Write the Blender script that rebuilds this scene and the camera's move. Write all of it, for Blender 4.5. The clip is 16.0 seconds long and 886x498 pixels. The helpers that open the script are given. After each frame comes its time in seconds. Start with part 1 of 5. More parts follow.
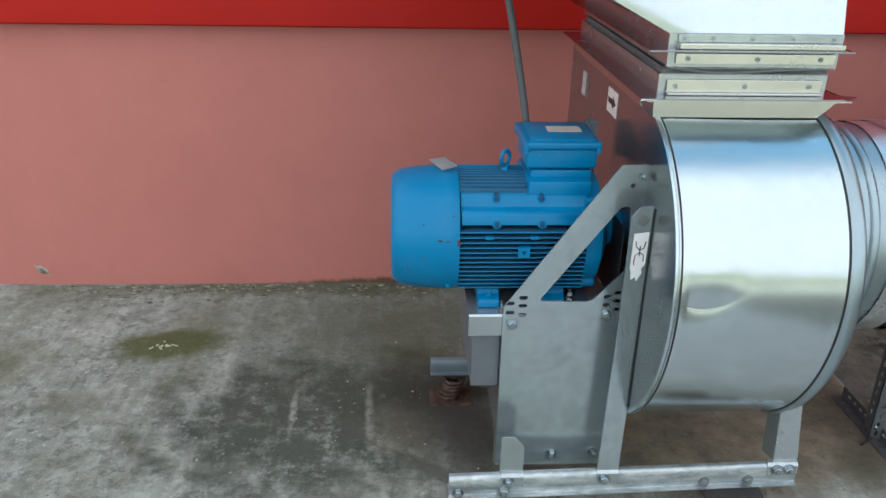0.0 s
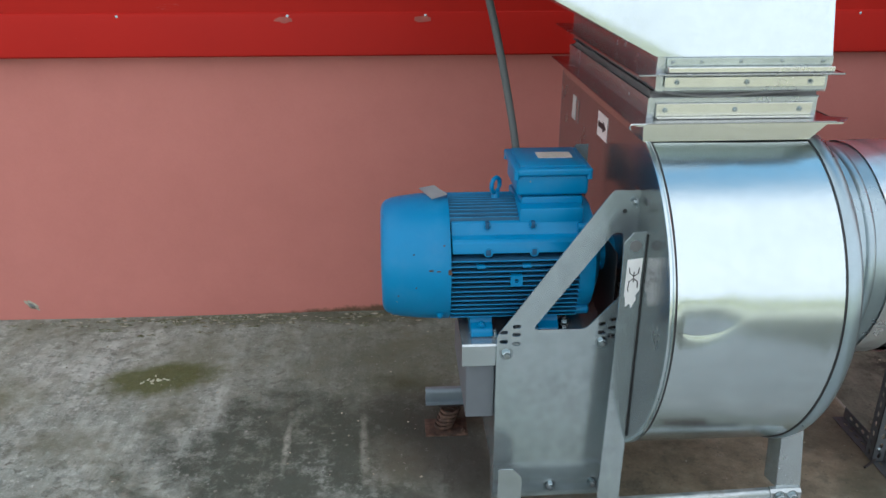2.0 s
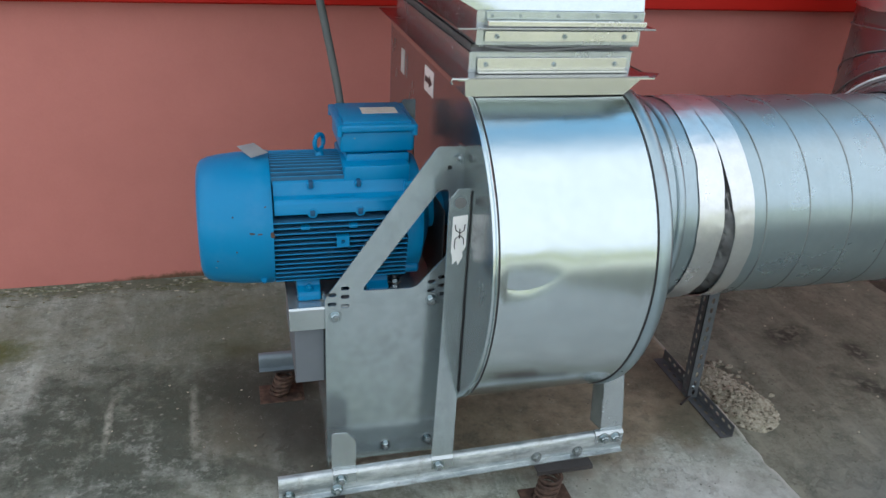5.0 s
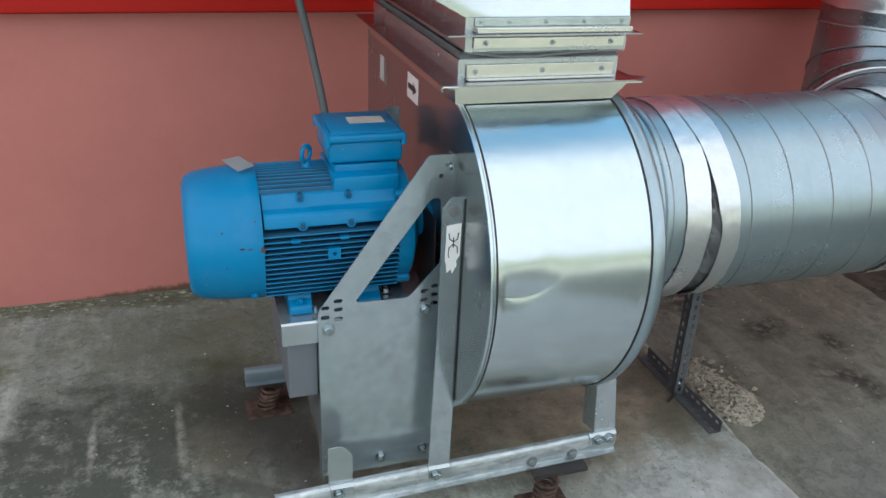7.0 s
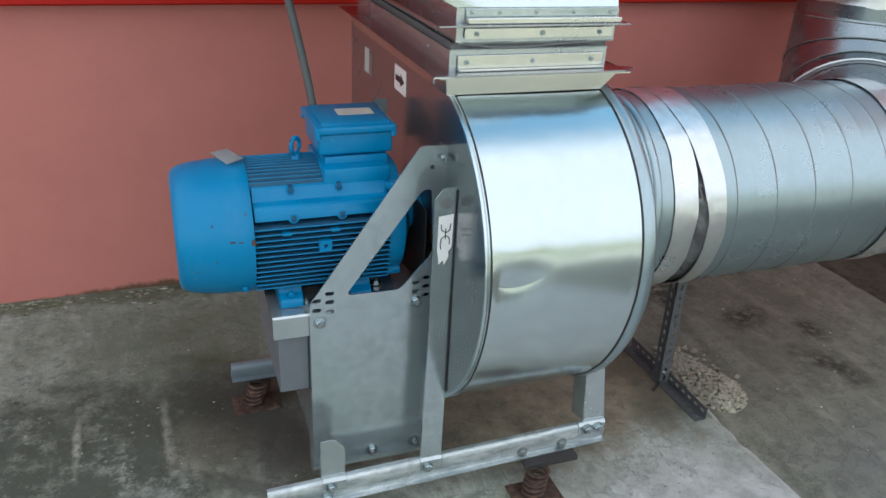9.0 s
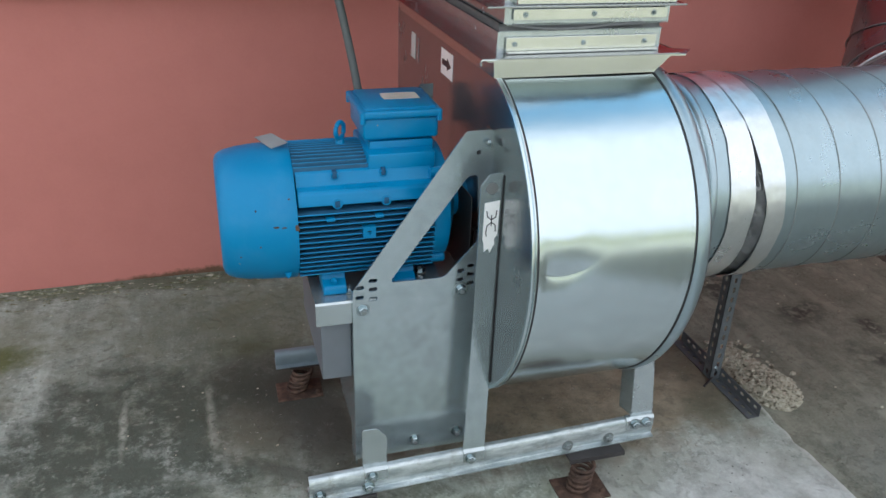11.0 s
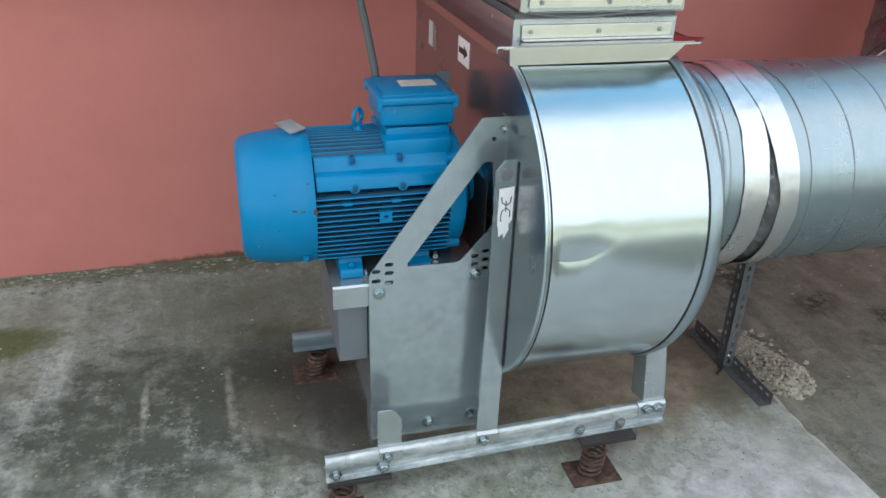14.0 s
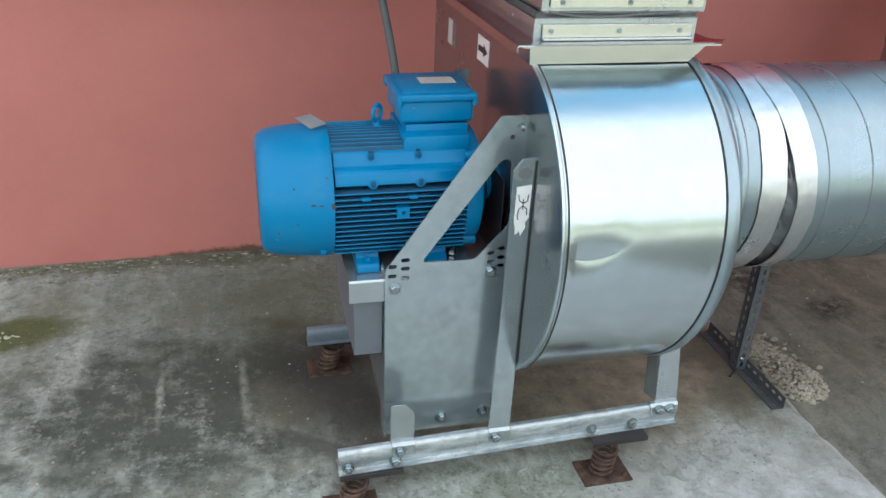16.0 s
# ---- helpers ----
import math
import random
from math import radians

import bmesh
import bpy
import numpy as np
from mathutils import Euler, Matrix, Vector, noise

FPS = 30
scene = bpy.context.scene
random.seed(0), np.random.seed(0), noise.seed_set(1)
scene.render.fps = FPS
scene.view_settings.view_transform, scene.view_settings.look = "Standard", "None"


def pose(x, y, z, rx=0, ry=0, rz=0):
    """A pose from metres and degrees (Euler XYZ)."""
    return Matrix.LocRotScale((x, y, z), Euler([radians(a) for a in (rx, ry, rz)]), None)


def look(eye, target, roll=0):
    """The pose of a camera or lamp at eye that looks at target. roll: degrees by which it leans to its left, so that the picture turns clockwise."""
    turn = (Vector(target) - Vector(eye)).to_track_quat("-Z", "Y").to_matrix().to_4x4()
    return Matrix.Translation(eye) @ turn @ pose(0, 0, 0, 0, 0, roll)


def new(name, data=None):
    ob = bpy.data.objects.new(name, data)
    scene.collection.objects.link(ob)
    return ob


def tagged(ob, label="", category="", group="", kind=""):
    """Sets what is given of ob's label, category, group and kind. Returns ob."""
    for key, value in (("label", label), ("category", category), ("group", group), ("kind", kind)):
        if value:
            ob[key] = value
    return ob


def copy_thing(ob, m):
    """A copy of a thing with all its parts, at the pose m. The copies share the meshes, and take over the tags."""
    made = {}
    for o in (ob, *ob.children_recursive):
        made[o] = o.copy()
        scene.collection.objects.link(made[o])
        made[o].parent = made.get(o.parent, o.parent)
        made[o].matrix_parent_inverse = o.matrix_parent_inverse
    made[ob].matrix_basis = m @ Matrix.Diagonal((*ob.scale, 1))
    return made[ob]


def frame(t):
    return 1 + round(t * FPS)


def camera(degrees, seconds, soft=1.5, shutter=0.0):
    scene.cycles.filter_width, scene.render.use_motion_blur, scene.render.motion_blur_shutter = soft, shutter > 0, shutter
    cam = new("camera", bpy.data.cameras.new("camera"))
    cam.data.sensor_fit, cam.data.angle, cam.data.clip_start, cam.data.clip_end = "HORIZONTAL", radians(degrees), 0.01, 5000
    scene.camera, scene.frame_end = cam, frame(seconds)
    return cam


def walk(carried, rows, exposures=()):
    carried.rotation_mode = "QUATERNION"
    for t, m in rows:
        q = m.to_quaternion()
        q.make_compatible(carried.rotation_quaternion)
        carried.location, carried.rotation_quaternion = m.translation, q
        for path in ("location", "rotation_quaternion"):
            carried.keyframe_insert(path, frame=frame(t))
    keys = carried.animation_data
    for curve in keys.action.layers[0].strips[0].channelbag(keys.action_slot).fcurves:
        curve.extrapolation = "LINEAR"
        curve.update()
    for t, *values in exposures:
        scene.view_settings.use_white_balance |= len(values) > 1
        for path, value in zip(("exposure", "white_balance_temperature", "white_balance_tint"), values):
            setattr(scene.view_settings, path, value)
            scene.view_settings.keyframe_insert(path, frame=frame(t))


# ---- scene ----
cam = camera(58.2, 16.0)
PATH = [
    (0, (-0.547, -1.697, 1.568), (-0.441, 0.125, 0.751), 1.2),
    (0.5, (-0.545, -1.689, 1.573), (-0.427, 0.151, 0.798), 2.0),
    (1, (-0.539, -1.681, 1.581), (-0.377, 0.16, 0.818), 0.3),
    (1.5, (-0.538, -1.672, 1.582), (-0.396, 0.178, 0.836), 0.1),
    (2, (-0.53, -1.664, 1.575), (-0.416, 0.179, 0.808), 0.1),
    (2.5, (-0.526, -1.656, 1.574), (-0.41, 0.184, 0.799), 0.6),
    (3, (-0.512, -1.654, 1.568), (-0.314, 0.168, 0.769), 1.3),
    (3.5, (-0.478, -1.65, 1.567), (-0.188, 0.152, 0.749), 1.4),
    (4, (-0.433, -1.645, 1.556), (-0.065, 0.137, 0.727), 2.0),
    (6.5, (-0.52, -1.581, 1.573), (0.026, 0.125, 0.682), 3.2),
    (7, (-0.526, -1.578, 1.573), (0.041, 0.139, 0.718), 2.6),
    (7.5, (-0.524, -1.575, 1.566), (0.068, 0.109, 0.664), 3.0),
    (8, (-0.538, -1.577, 1.574), (0.06, 0.127, 0.716), 2.5),
    (10.5, (-0.591, -1.542, 1.534), (0.096, 0.124, 0.667), 4.1),
    (11, (-0.559, -1.539, 1.533), (-0.038, 0.178, 0.65), 2.0),
    (11.5, (-0.557, -1.543, 1.532), (-0.094, 0.183, 0.634), 2.6),
    (12, (-0.554, -1.551, 1.522), (-0.055, 0.16, 0.615), 3.3),
    (12.5, (-0.552, -1.548, 1.523), (0.018, 0.134, 0.602), 3.3),
    (13, (-0.561, -1.564, 1.522), (0.053, 0.101, 0.6), 3.0),
    (13.5, (-0.565, -1.57, 1.53), (-0.004, 0.109, 0.599), 2.1),
    (14, (-0.565, -1.572, 1.536), (-0.086, 0.146, 0.629), 1.9),
    (14.5, (-0.565, -1.578, 1.541), (-0.119, 0.15, 0.638), 2.1),
    (15, (-0.566, -1.584, 1.543), (-0.104, 0.147, 0.653), 2.2),
    (15.5, (-0.569, -1.586, 1.544), (-0.11, 0.147, 0.658), 2.1),
    (16, (-0.58, -1.582, 1.535), (-0.129, 0.141, 0.626), 2.6),
]
walk(cam, [(t, look(eye, target, roll)) for t, eye, target, roll in PATH], [(0.0, 1.67, 6380, 7.2), (3.0, 1.61, 6380, 7.2), (7.0, 1.66, 6380, 7.2), (10.5, 1.69, 6380, 7.2), (11.5, 1.75, 6380, 7.2), (13.0, 1.80, 6380, 7.2), (16.0, 1.88, 6380, 7.2)])

# ---- world and light ----
SUN_ELEV, SUN_AZ = 24.0, 20.0  # azimuth clockwise from +y
world = bpy.data.worlds.new("sky")
scene.world = world
world.use_nodes = True
wn, wl = world.node_tree.nodes, world.node_tree.links
sky = wn.new("ShaderNodeTexSky")
sky.sky_type = "NISHITA"
sky.sun_disc = False
sky.sun_elevation, sky.sun_rotation = radians(SUN_ELEV), radians(SUN_AZ)
sky.air_density, sky.dust_density, sky.ozone_density = 1.0, 0.3, 0.4
wn["Background"].inputs["Strength"].default_value = 0.15
coord = wn.new("ShaderNodeTexCoord").outputs["Generated"]
height = wn.new("ShaderNodeMapRange")  # white haze low down, clear blue overhead
height.interpolation_type = "SMOOTHSTEP"
height.inputs["From Min"].default_value, height.inputs["From Max"].default_value = 0.80, 1.06
height.inputs["To Min"].default_value, height.inputs["To Max"].default_value = 1.0, 0.0
tilt = wn.new("ShaderNodeVectorMath")
tilt.operation = "DOT_PRODUCT"
tilt.inputs[1].default_value = (0.25, 0.45, 1.0)
wl.new(coord, tilt.inputs[0])
wl.new(tilt.outputs["Value"], height.inputs["Value"])
gaps = wn.new("ShaderNodeTexNoise")  # broken cloud
gaps.inputs["Scale"].default_value, gaps.inputs["Detail"].default_value = 2.4, 5.0
wl.new(coord, gaps.inputs["Vector"])
cover = wn.new("ShaderNodeMath")
cover.operation, cover.use_clamp = "MULTIPLY_ADD", True
cover.inputs[1].default_value = 0.5
wl.new(gaps.outputs["Fac"], cover.inputs[0])
lift = wn.new("ShaderNodeMath")
lift.operation = "SUBTRACT"
lift.inputs[1].default_value = 0.25
wl.new(height.outputs[0], lift.inputs[0])
wl.new(lift.outputs[0], cover.inputs[2])
veil = wn.new("ShaderNodeMix")
veil.data_type = "RGBA"
wl.new(cover.outputs[0], veil.inputs[0])
clear = wn.new("ShaderNodeVectorMath")
clear.operation = "MULTIPLY"
clear.inputs[1].default_value = (0.74, 0.96, 0.86)
wl.new(sky.outputs[0], clear.inputs[0])
wl.new(clear.outputs[0], veil.inputs[6])
veil.inputs[7].default_value = (3.12, 3.24, 3.55, 1.0)
wl.new(veil.outputs[2], wn["Background"].inputs["Color"])
sun = new("sun", bpy.data.lights.new("sun", "SUN"))
sun.data.energy, sun.data.angle, sun.data.color = 4.2, radians(0.6), (1.0, 0.96, 0.90)
_az, _el = radians(SUN_AZ), radians(SUN_ELEV)
SUN_DIR = Vector((math.sin(_az) * math.cos(_el), math.cos(_az) * math.cos(_el), math.sin(_el)))
sun.matrix_world = look(SUN_DIR * 20, (0, 0, 0))


# ---- materials ----
class Mat:
    """Small helper to write node materials."""

    def __init__(self, name):
        self.m = bpy.data.materials.new(name)
        self.m.use_nodes = True
        self.n, self.l = self.m.node_tree.nodes, self.m.node_tree.links
        self.bsdf = self.n["Principled BSDF"]
        self.coord = self.n.new("ShaderNodeTexCoord").outputs["Object"]
        geo = self.n.new("ShaderNodeNewGeometry")
        self.world = geo.outputs["Position"]
        self.island = geo.outputs["Random Per Island"]

    def set(self, **kw):
        for k, v in kw.items():
            sock = self.bsdf.inputs[k.replace("_", " ")]
            if isinstance(v, bpy.types.NodeSocket):
                self.l.new(v, sock)
            else:
                sock.default_value = (*v, 1.0) if isinstance(v, tuple) and len(v) == 3 else v
        return self

    def put(self, sock, v):
        if isinstance(v, bpy.types.NodeSocket):
            self.l.new(v, sock)
        else:
            sock.default_value = (*v, 1.0) if isinstance(v, tuple) and len(v) == 3 and sock.type == "RGBA" else v

    def mapped(self, src=None, scale=(1, 1, 1), loc=(0, 0, 0), rot=(0, 0, 0)):
        nd = self.n.new("ShaderNodeMapping")
        self.l.new(src or self.world, nd.inputs["Vector"])
        nd.inputs["Scale"].default_value, nd.inputs["Location"].default_value = scale, loc
        nd.inputs["Rotation"].default_value = [radians(a) for a in rot]
        return nd.outputs[0]

    def noise(self, scale, detail=4.0, rough=0.6, src=None, dist=0.0):
        nd = self.n.new("ShaderNodeTexNoise")
        self.l.new(src or self.world, nd.inputs["Vector"])
        nd.inputs["Scale"].default_value, nd.inputs["Detail"].default_value = scale, detail
        nd.inputs["Roughness"].default_value, nd.inputs["Distortion"].default_value = rough, dist
        return nd.outputs["Fac"]

    def cells(self, scale, src=None, out="Color"):
        nd = self.n.new("ShaderNodeTexVoronoi")
        self.l.new(src or self.world, nd.inputs["Vector"])
        nd.inputs["Scale"].default_value = scale
        if out == "Color":
            bw = self.n.new("ShaderNodeRGBToBW")
            self.l.new(nd.outputs["Color"], bw.inputs[0])
            return bw.outputs[0]
        return nd.outputs[out]

    def ramp(self, fac, *stops):
        nd = self.n.new("ShaderNodeValToRGB")
        self.put(nd.inputs["Fac"], fac)
        el = nd.color_ramp.elements
        while len(el) < len(stops):
            el.new(0.5)
        for e, (p, c) in zip(el, stops):
            e.position = p
            e.color = (c, c, c, 1) if isinstance(c, (int, float)) else (*c, 1)
        return nd.outputs["Color"]

    def mix(self, fac, a, b, mode="MIX"):
        nd = self.n.new("ShaderNodeMix")
        nd.data_type, nd.blend_type = "RGBA", mode
        self.put(nd.inputs[0], fac)
        self.put(nd.inputs[6], a)
        self.put(nd.inputs[7], b)
        return nd.outputs[2]

    def math(self, op, a, b=0.0, clamp=False):
        nd = self.n.new("ShaderNodeMath")
        nd.operation, nd.use_clamp = op, clamp
        self.put(nd.inputs[0], a)
        self.put(nd.inputs[1], b)
        return nd.outputs[0]

    def bump(self, height, strength=0.2, dist=0.002, normal=None):
        nd = self.n.new("ShaderNodeBump")
        nd.inputs["Strength"].default_value, nd.inputs["Distance"].default_value = strength, dist
        self.l.new(height, nd.inputs["Height"])
        if normal is not None:
            self.l.new(normal, nd.inputs["Normal"])
        self.set(Normal=nd.outputs[0])
        return nd.outputs[0]

    def blot(self, cx, cy, rx, ry, rot=0.0, rag=0.35, rag_scale=9.0, soft=0.5):
        """A ragged patch on the ground, for stains and painted shade alike: 1 inside, 0 outside."""
        c, s = math.cos(radians(rot)), math.sin(radians(rot))
        sep = self.n.new("ShaderNodeSeparateXYZ")
        self.l.new(self.world, sep.inputs[0])
        dx, dy = self.math("SUBTRACT", sep.outputs[0], cx), self.math("SUBTRACT", sep.outputs[1], cy)
        u = self.math("ADD", self.math("MULTIPLY", dx, c / rx), self.math("MULTIPLY", dy, s / rx))
        v = self.math("ADD", self.math("MULTIPLY", dx, -s / ry), self.math("MULTIPLY", dy, c / ry))
        r = self.math("SQRT", self.math("ADD", self.math("MULTIPLY", u, u), self.math("MULTIPLY", v, v)))
        r = self.math("ADD", r, self.math("MULTIPLY", self.math("SUBTRACT", self.noise(rag_scale, 5), 0.5), rag * 4))
        return self.ramp(self.math("MULTIPLY", r, 0.7), (max(0.0, 1 - soft) * 0.7, 1.0), (0.76, 0.0))


def galvanised(name, base, rough, spangle=0.05, blotch=0.1, streak=None, bump=0.02, metal=1.0, dust=0.0):
    k = Mat(name)
    sp = k.cells(130)
    big, mid = k.noise(7, 5), k.noise(38, 6, 0.7)
    col = k.mix(k.math("MULTIPLY", sp, spangle * 4), base, tuple(c * 0.72 for c in base))
    col = k.mix(k.ramp(big, (0.42, 0.0), (0.7, blotch * 4)), col, tuple(c * 0.8 for c in base))
    col = k.mix(k.ramp(mid, (0.40, 0.0), (0.66, min(0.9, blotch * 3))), col, tuple(min(0.9, c * 1.22) for c in base))
    r = k.math("ADD", k.math("MULTIPLY", big, rough * 0.7), k.math("ADD", k.math("MULTIPLY", sp, spangle), rough * 0.55))
    if streak:
        st = k.noise(40, 3, src=k.mapped(scale=streak))
        r = k.math("ADD", r, k.math("MULTIPLY", st, rough * 0.5))
    m = metal
    if dust:
        dull_mask = k.ramp(k.noise(26, 7, 0.75, dist=0.3), (0.52, 0.0), (0.66, dust))
        col = k.mix(dull_mask, col, (0.36, 0.35, 0.31))
        m = k.math("SUBTRACT", metal, k.math("MULTIPLY", dull_mask, metal))
    k.set(Base_Color=col, Metallic=m, Roughness=r)
    k.bump(k.noise(18, 2), 0.35, bump * 0.1)
    return k.m


STEEL = galvanised("galvanised_steel", (0.47, 0.52, 0.53), 0.26, 0.02, 0.12, bump=0.01, metal=0.75)
STEEL_DULL = galvanised("dull_galvanised_steel", (0.445, 0.515, 0.53), 0.24, 0.02, 0.24, bump=0.01, metal=0.78)
STEEL_BRIGHT = galvanised("bright_galvanised_strip", (0.64, 0.66, 0.61), 0.26, 0.012, 0.06, None, 0.012)
STEEL_SHINY = galvanised("shiny_galvanised_sheet", (0.59, 0.67, 0.69), 0.185, 0.012, 0.06, (0.4, 0.4, 3.0), 0.012)
STEEL_DUCT = galvanised("spiral_duct_sheet", (0.34, 0.425, 0.46), 0.33, 0.0, 0.08, None, 0.002, 0.84, 0.10)
STEEL_BEND = galvanised("elbow_sheet_metal", (0.27, 0.32, 0.345), 0.30, 0.01, 0.10, None, 0.003, 0.92)
STEEL_SIDE = galvanised("side_plate_sheet", (0.35, 0.37, 0.38), 0.27, 0.004, 0.05, None, 0.003, 0.95)
ZINC = galvanised("zinc_plated_bolt", (0.40, 0.47, 0.49), 0.24, 0.02, 0.05)
ALU = galvanised("aluminium_tape", (0.68, 0.71, 0.72), 0.33, 0.01, 0.10, None, 0.06, 0.90, 0.08)


def hot_dip():
    k = Mat("hot_dip_rail_steel")
    sp = k.cells(55)
    scr = k.ramp(k.noise(22, 6, 0.72, src=k.mapped(scale=(0.45, 1.6, 2.2))), (0.40, 0.0), (0.60, 1.0))
    col = k.mix(scr, (0.33, 0.38, 0.39), (0.66, 0.71, 0.71))
    col = k.mix(k.math("MULTIPLY", sp, 0.35), col, (0.40, 0.44, 0.46))
    dirt = k.ramp(k.noise(15, 7, 0.75), (0.55, 0.0), (0.68, 0.6))
    col = k.mix(dirt, col, (0.19, 0.18, 0.15))
    k.set(Base_Color=col, Metallic=k.math("SUBTRACT", 0.75, k.math("MULTIPLY", dirt, 0.6)), Roughness=k.math("ADD", k.math("MULTIPLY", scr, 0.15), 0.30))
    k.bump(k.noise(35, 4), 0.3, 0.002)
    return k.m


RAIL = hot_dip()


def painted_blue():
    k = Mat("blue_machine_paint")
    big, fine = k.noise(6, 5), k.noise(160, 3)
    col = k.mix(big, (0.0006, 0.158, 0.35), (0.002, 0.222, 0.45))
    chips = k.ramp(k.noise(38, 3, 0.5), (0.765, 0.0), (0.785, 1.0))
    col = k.mix(chips, col, (0.30, 0.24, 0.16))
    dust = k.ramp(k.noise(11, 6, 0.7), (0.52, 0.0), (0.80, 0.10))
    col = k.mix(dust, col, (0.22, 0.33, 0.42))
    k.set(Base_Color=col, Roughness=k.math("ADD", k.math("MULTIPLY", big, 0.22), 0.24), Specular_IOR_Level=0.27)
    k.bump(fine, 0.12, 0.001)
    return k.m


BLUE = painted_blue()


def plain(name, col, rough, metal=0.0, vary=0.15, scale=20, bump=0.1):
    k = Mat(name)
    f = k.noise(scale, 5)
    k.set(Base_Color=k.mix(f, tuple(c * (1 - vary) for c in col), tuple(min(1, c * (1 + vary)) for c in col)), Roughness=rough, Metallic=metal)
    k.bump(k.noise(scale * 8, 3), bump, 0.001)
    return k.m


BLACK = plain("black_sealant_and_shade", (0.012, 0.013, 0.015), 0.5)
GREY_CABLE = plain("grey_cable_conduit", (0.085, 0.095, 0.095), 0.5)
SEAM = plain("dull_folded_seam", (0.26, 0.29, 0.29), 0.5, 0.7)
WHITE = plain("white_sticker", (0.88, 0.89, 0.88), 0.35, 0, 0.05)
# Darker blue for fin flanks: the shade between fins put into colour.
BLUE_FLANK_SHADE = plain("blue_fin_flank_shade", (0.020, 0.100, 0.185), 0.6, 0, 0.35, 25)
# Dark blue for gaps and holes, with their shade painted into the colour.
BLUE_DARK = plain("blue_recess_shade", (0.006, 0.065, 0.145), 0.6)
DARK_FILL = plain("dark_print_and_hole_shade", (0.015, 0.015, 0.018), 0.4)
LABEL = plain("worn_paper_label", (0.55, 0.52, 0.46), 0.6, 0, 0.3, 60)
SMEAR = plain("dried_sealant", (0.36, 0.085, 0.065), 0.7, 0, 0.3, 40)
# Zinc of the rear rail, darkened to paint in the shade around it.
REAR_ZINC = plain("shaded_rear_zinc", (0.19, 0.235, 0.265), 0.45, 0.35, 0.2, 22)
PRIMER = plain("dark_grey_primer", (0.150, 0.168, 0.188), 0.5, 0.2, 0.15, 14)
TAG = plain("dull_metal_tag", (0.52, 0.55, 0.54), 0.5)
FABRIC = plain("grey_flexible_fabric", (0.16, 0.165, 0.165), 0.8, 0, 0.3, 60, 0.5)
DARK_GAP = plain("dark_flexible_sleeve", (0.21, 0.215, 0.22), 0.38, 0.6, 0.4, 30, 0.4)
DARK_STEEL = plain("dark_bare_steel", (0.06, 0.055, 0.055), 0.55, 0.5, 0.4, 30, 0.3)
RUBBER = plain("grey_rubber_plug", (0.16, 0.17, 0.17), 0.6)


def rust():
    k = Mat("rusty_steel")
    a = k.noise(28, 6, 0.7)
    col = k.ramp(a, (0.3, (0.020, 0.013, 0.010)), (0.52, (0.075, 0.043, 0.030)), (0.72, (0.17, 0.105, 0.075)))
    k.set(Base_Color=col, Roughness=0.85, Metallic=0.1)
    k.bump(k.noise(90, 5), 0.7, 0.003)
    return k.m


RUST = rust()


def slotted_paint():
    k = Mat("grey_slotted_angle_paint")
    a = k.noise(14, 6, 0.7)
    col = k.mix(a, (0.060, 0.068, 0.076), (0.15, 0.165, 0.175))
    k.set(Base_Color=k.mix(k.ramp(k.noise(60, 4), (0.66, 0.0), (0.72, 1.0)), col, (0.12, 0.06, 0.04)), Roughness=0.55, Metallic=0.3)
    k.bump(k.noise(120, 3), 0.2, 0.001)
    return k.m


ANGLE = slotted_paint()


def plaster():
    k = Mat("pink_wall_plaster")
    big, mid, fine = k.noise(1.3, 5, 0.55), k.noise(5, 6, 0.65), k.noise(90, 4, 0.7)
    col = k.mix(big, (0.51, 0.180, 0.150), (0.58, 0.218, 0.186))
    col = k.mix(k.ramp(mid, (0.4, 0.0), (0.75, 0.35)), col, (0.43, 0.150, 0.125))
    col = k.mix(k.math("MULTIPLY", fine, 0.2), col, (0.62, 0.30, 0.26))
    # damp, mossy foot of the wall
    sep = k.n.new("ShaderNodeSeparateXYZ")
    k.l.new(k.world, sep.inputs[0])
    edge = k.math("SUBTRACT", k.math("MULTIPLY", k.math("MULTIPLY", k.noise(9, 8, 0.78), k.ramp(k.math("ADD", k.math("MULTIPLY", sep.outputs[0], 0.8), k.math("ADD", k.noise(3, 4), 0.9)), (0.30, 0.12), (0.75, 1.0))), 0.075), sep.outputs[2])
    col = k.mix(k.ramp(k.math("ADD", k.math("MULTIPLY", edge, 18), 0.28), (0.45, 0.0), (0.75, 0.85)), col, (0.085, 0.066, 0.036))
    k.set(Base_Color=col, Roughness=0.8, Specular_IOR_Level=0.2)
    k.bump(k.math("ADD", k.math("MULTIPLY", fine, 0.4), mid), 0.3, 0.004)
    return k.m


PINK = plaster()


def red_sheet():
    k = Mat("red_painted_sheet")
    a = k.noise(3, 5)
    col = k.mix(a, (0.36, 0.010, 0.006), (0.44, 0.015, 0.009))
    col = k.mix(k.ramp(k.noise(9, 6, 0.75, src=k.mapped(scale=(1, 1, 3))), (0.68, 0.0), (0.8, 0.4)), col, (0.38, 0.14, 0.12))
    k.set(Base_Color=col, Roughness=k.math("ADD", k.math("MULTIPLY", a, 0.2), 0.45), Specular_IOR_Level=0.15)
    k.bump(k.noise(6, 3), 0.15, 0.004)
    return k.m


RED = red_sheet()


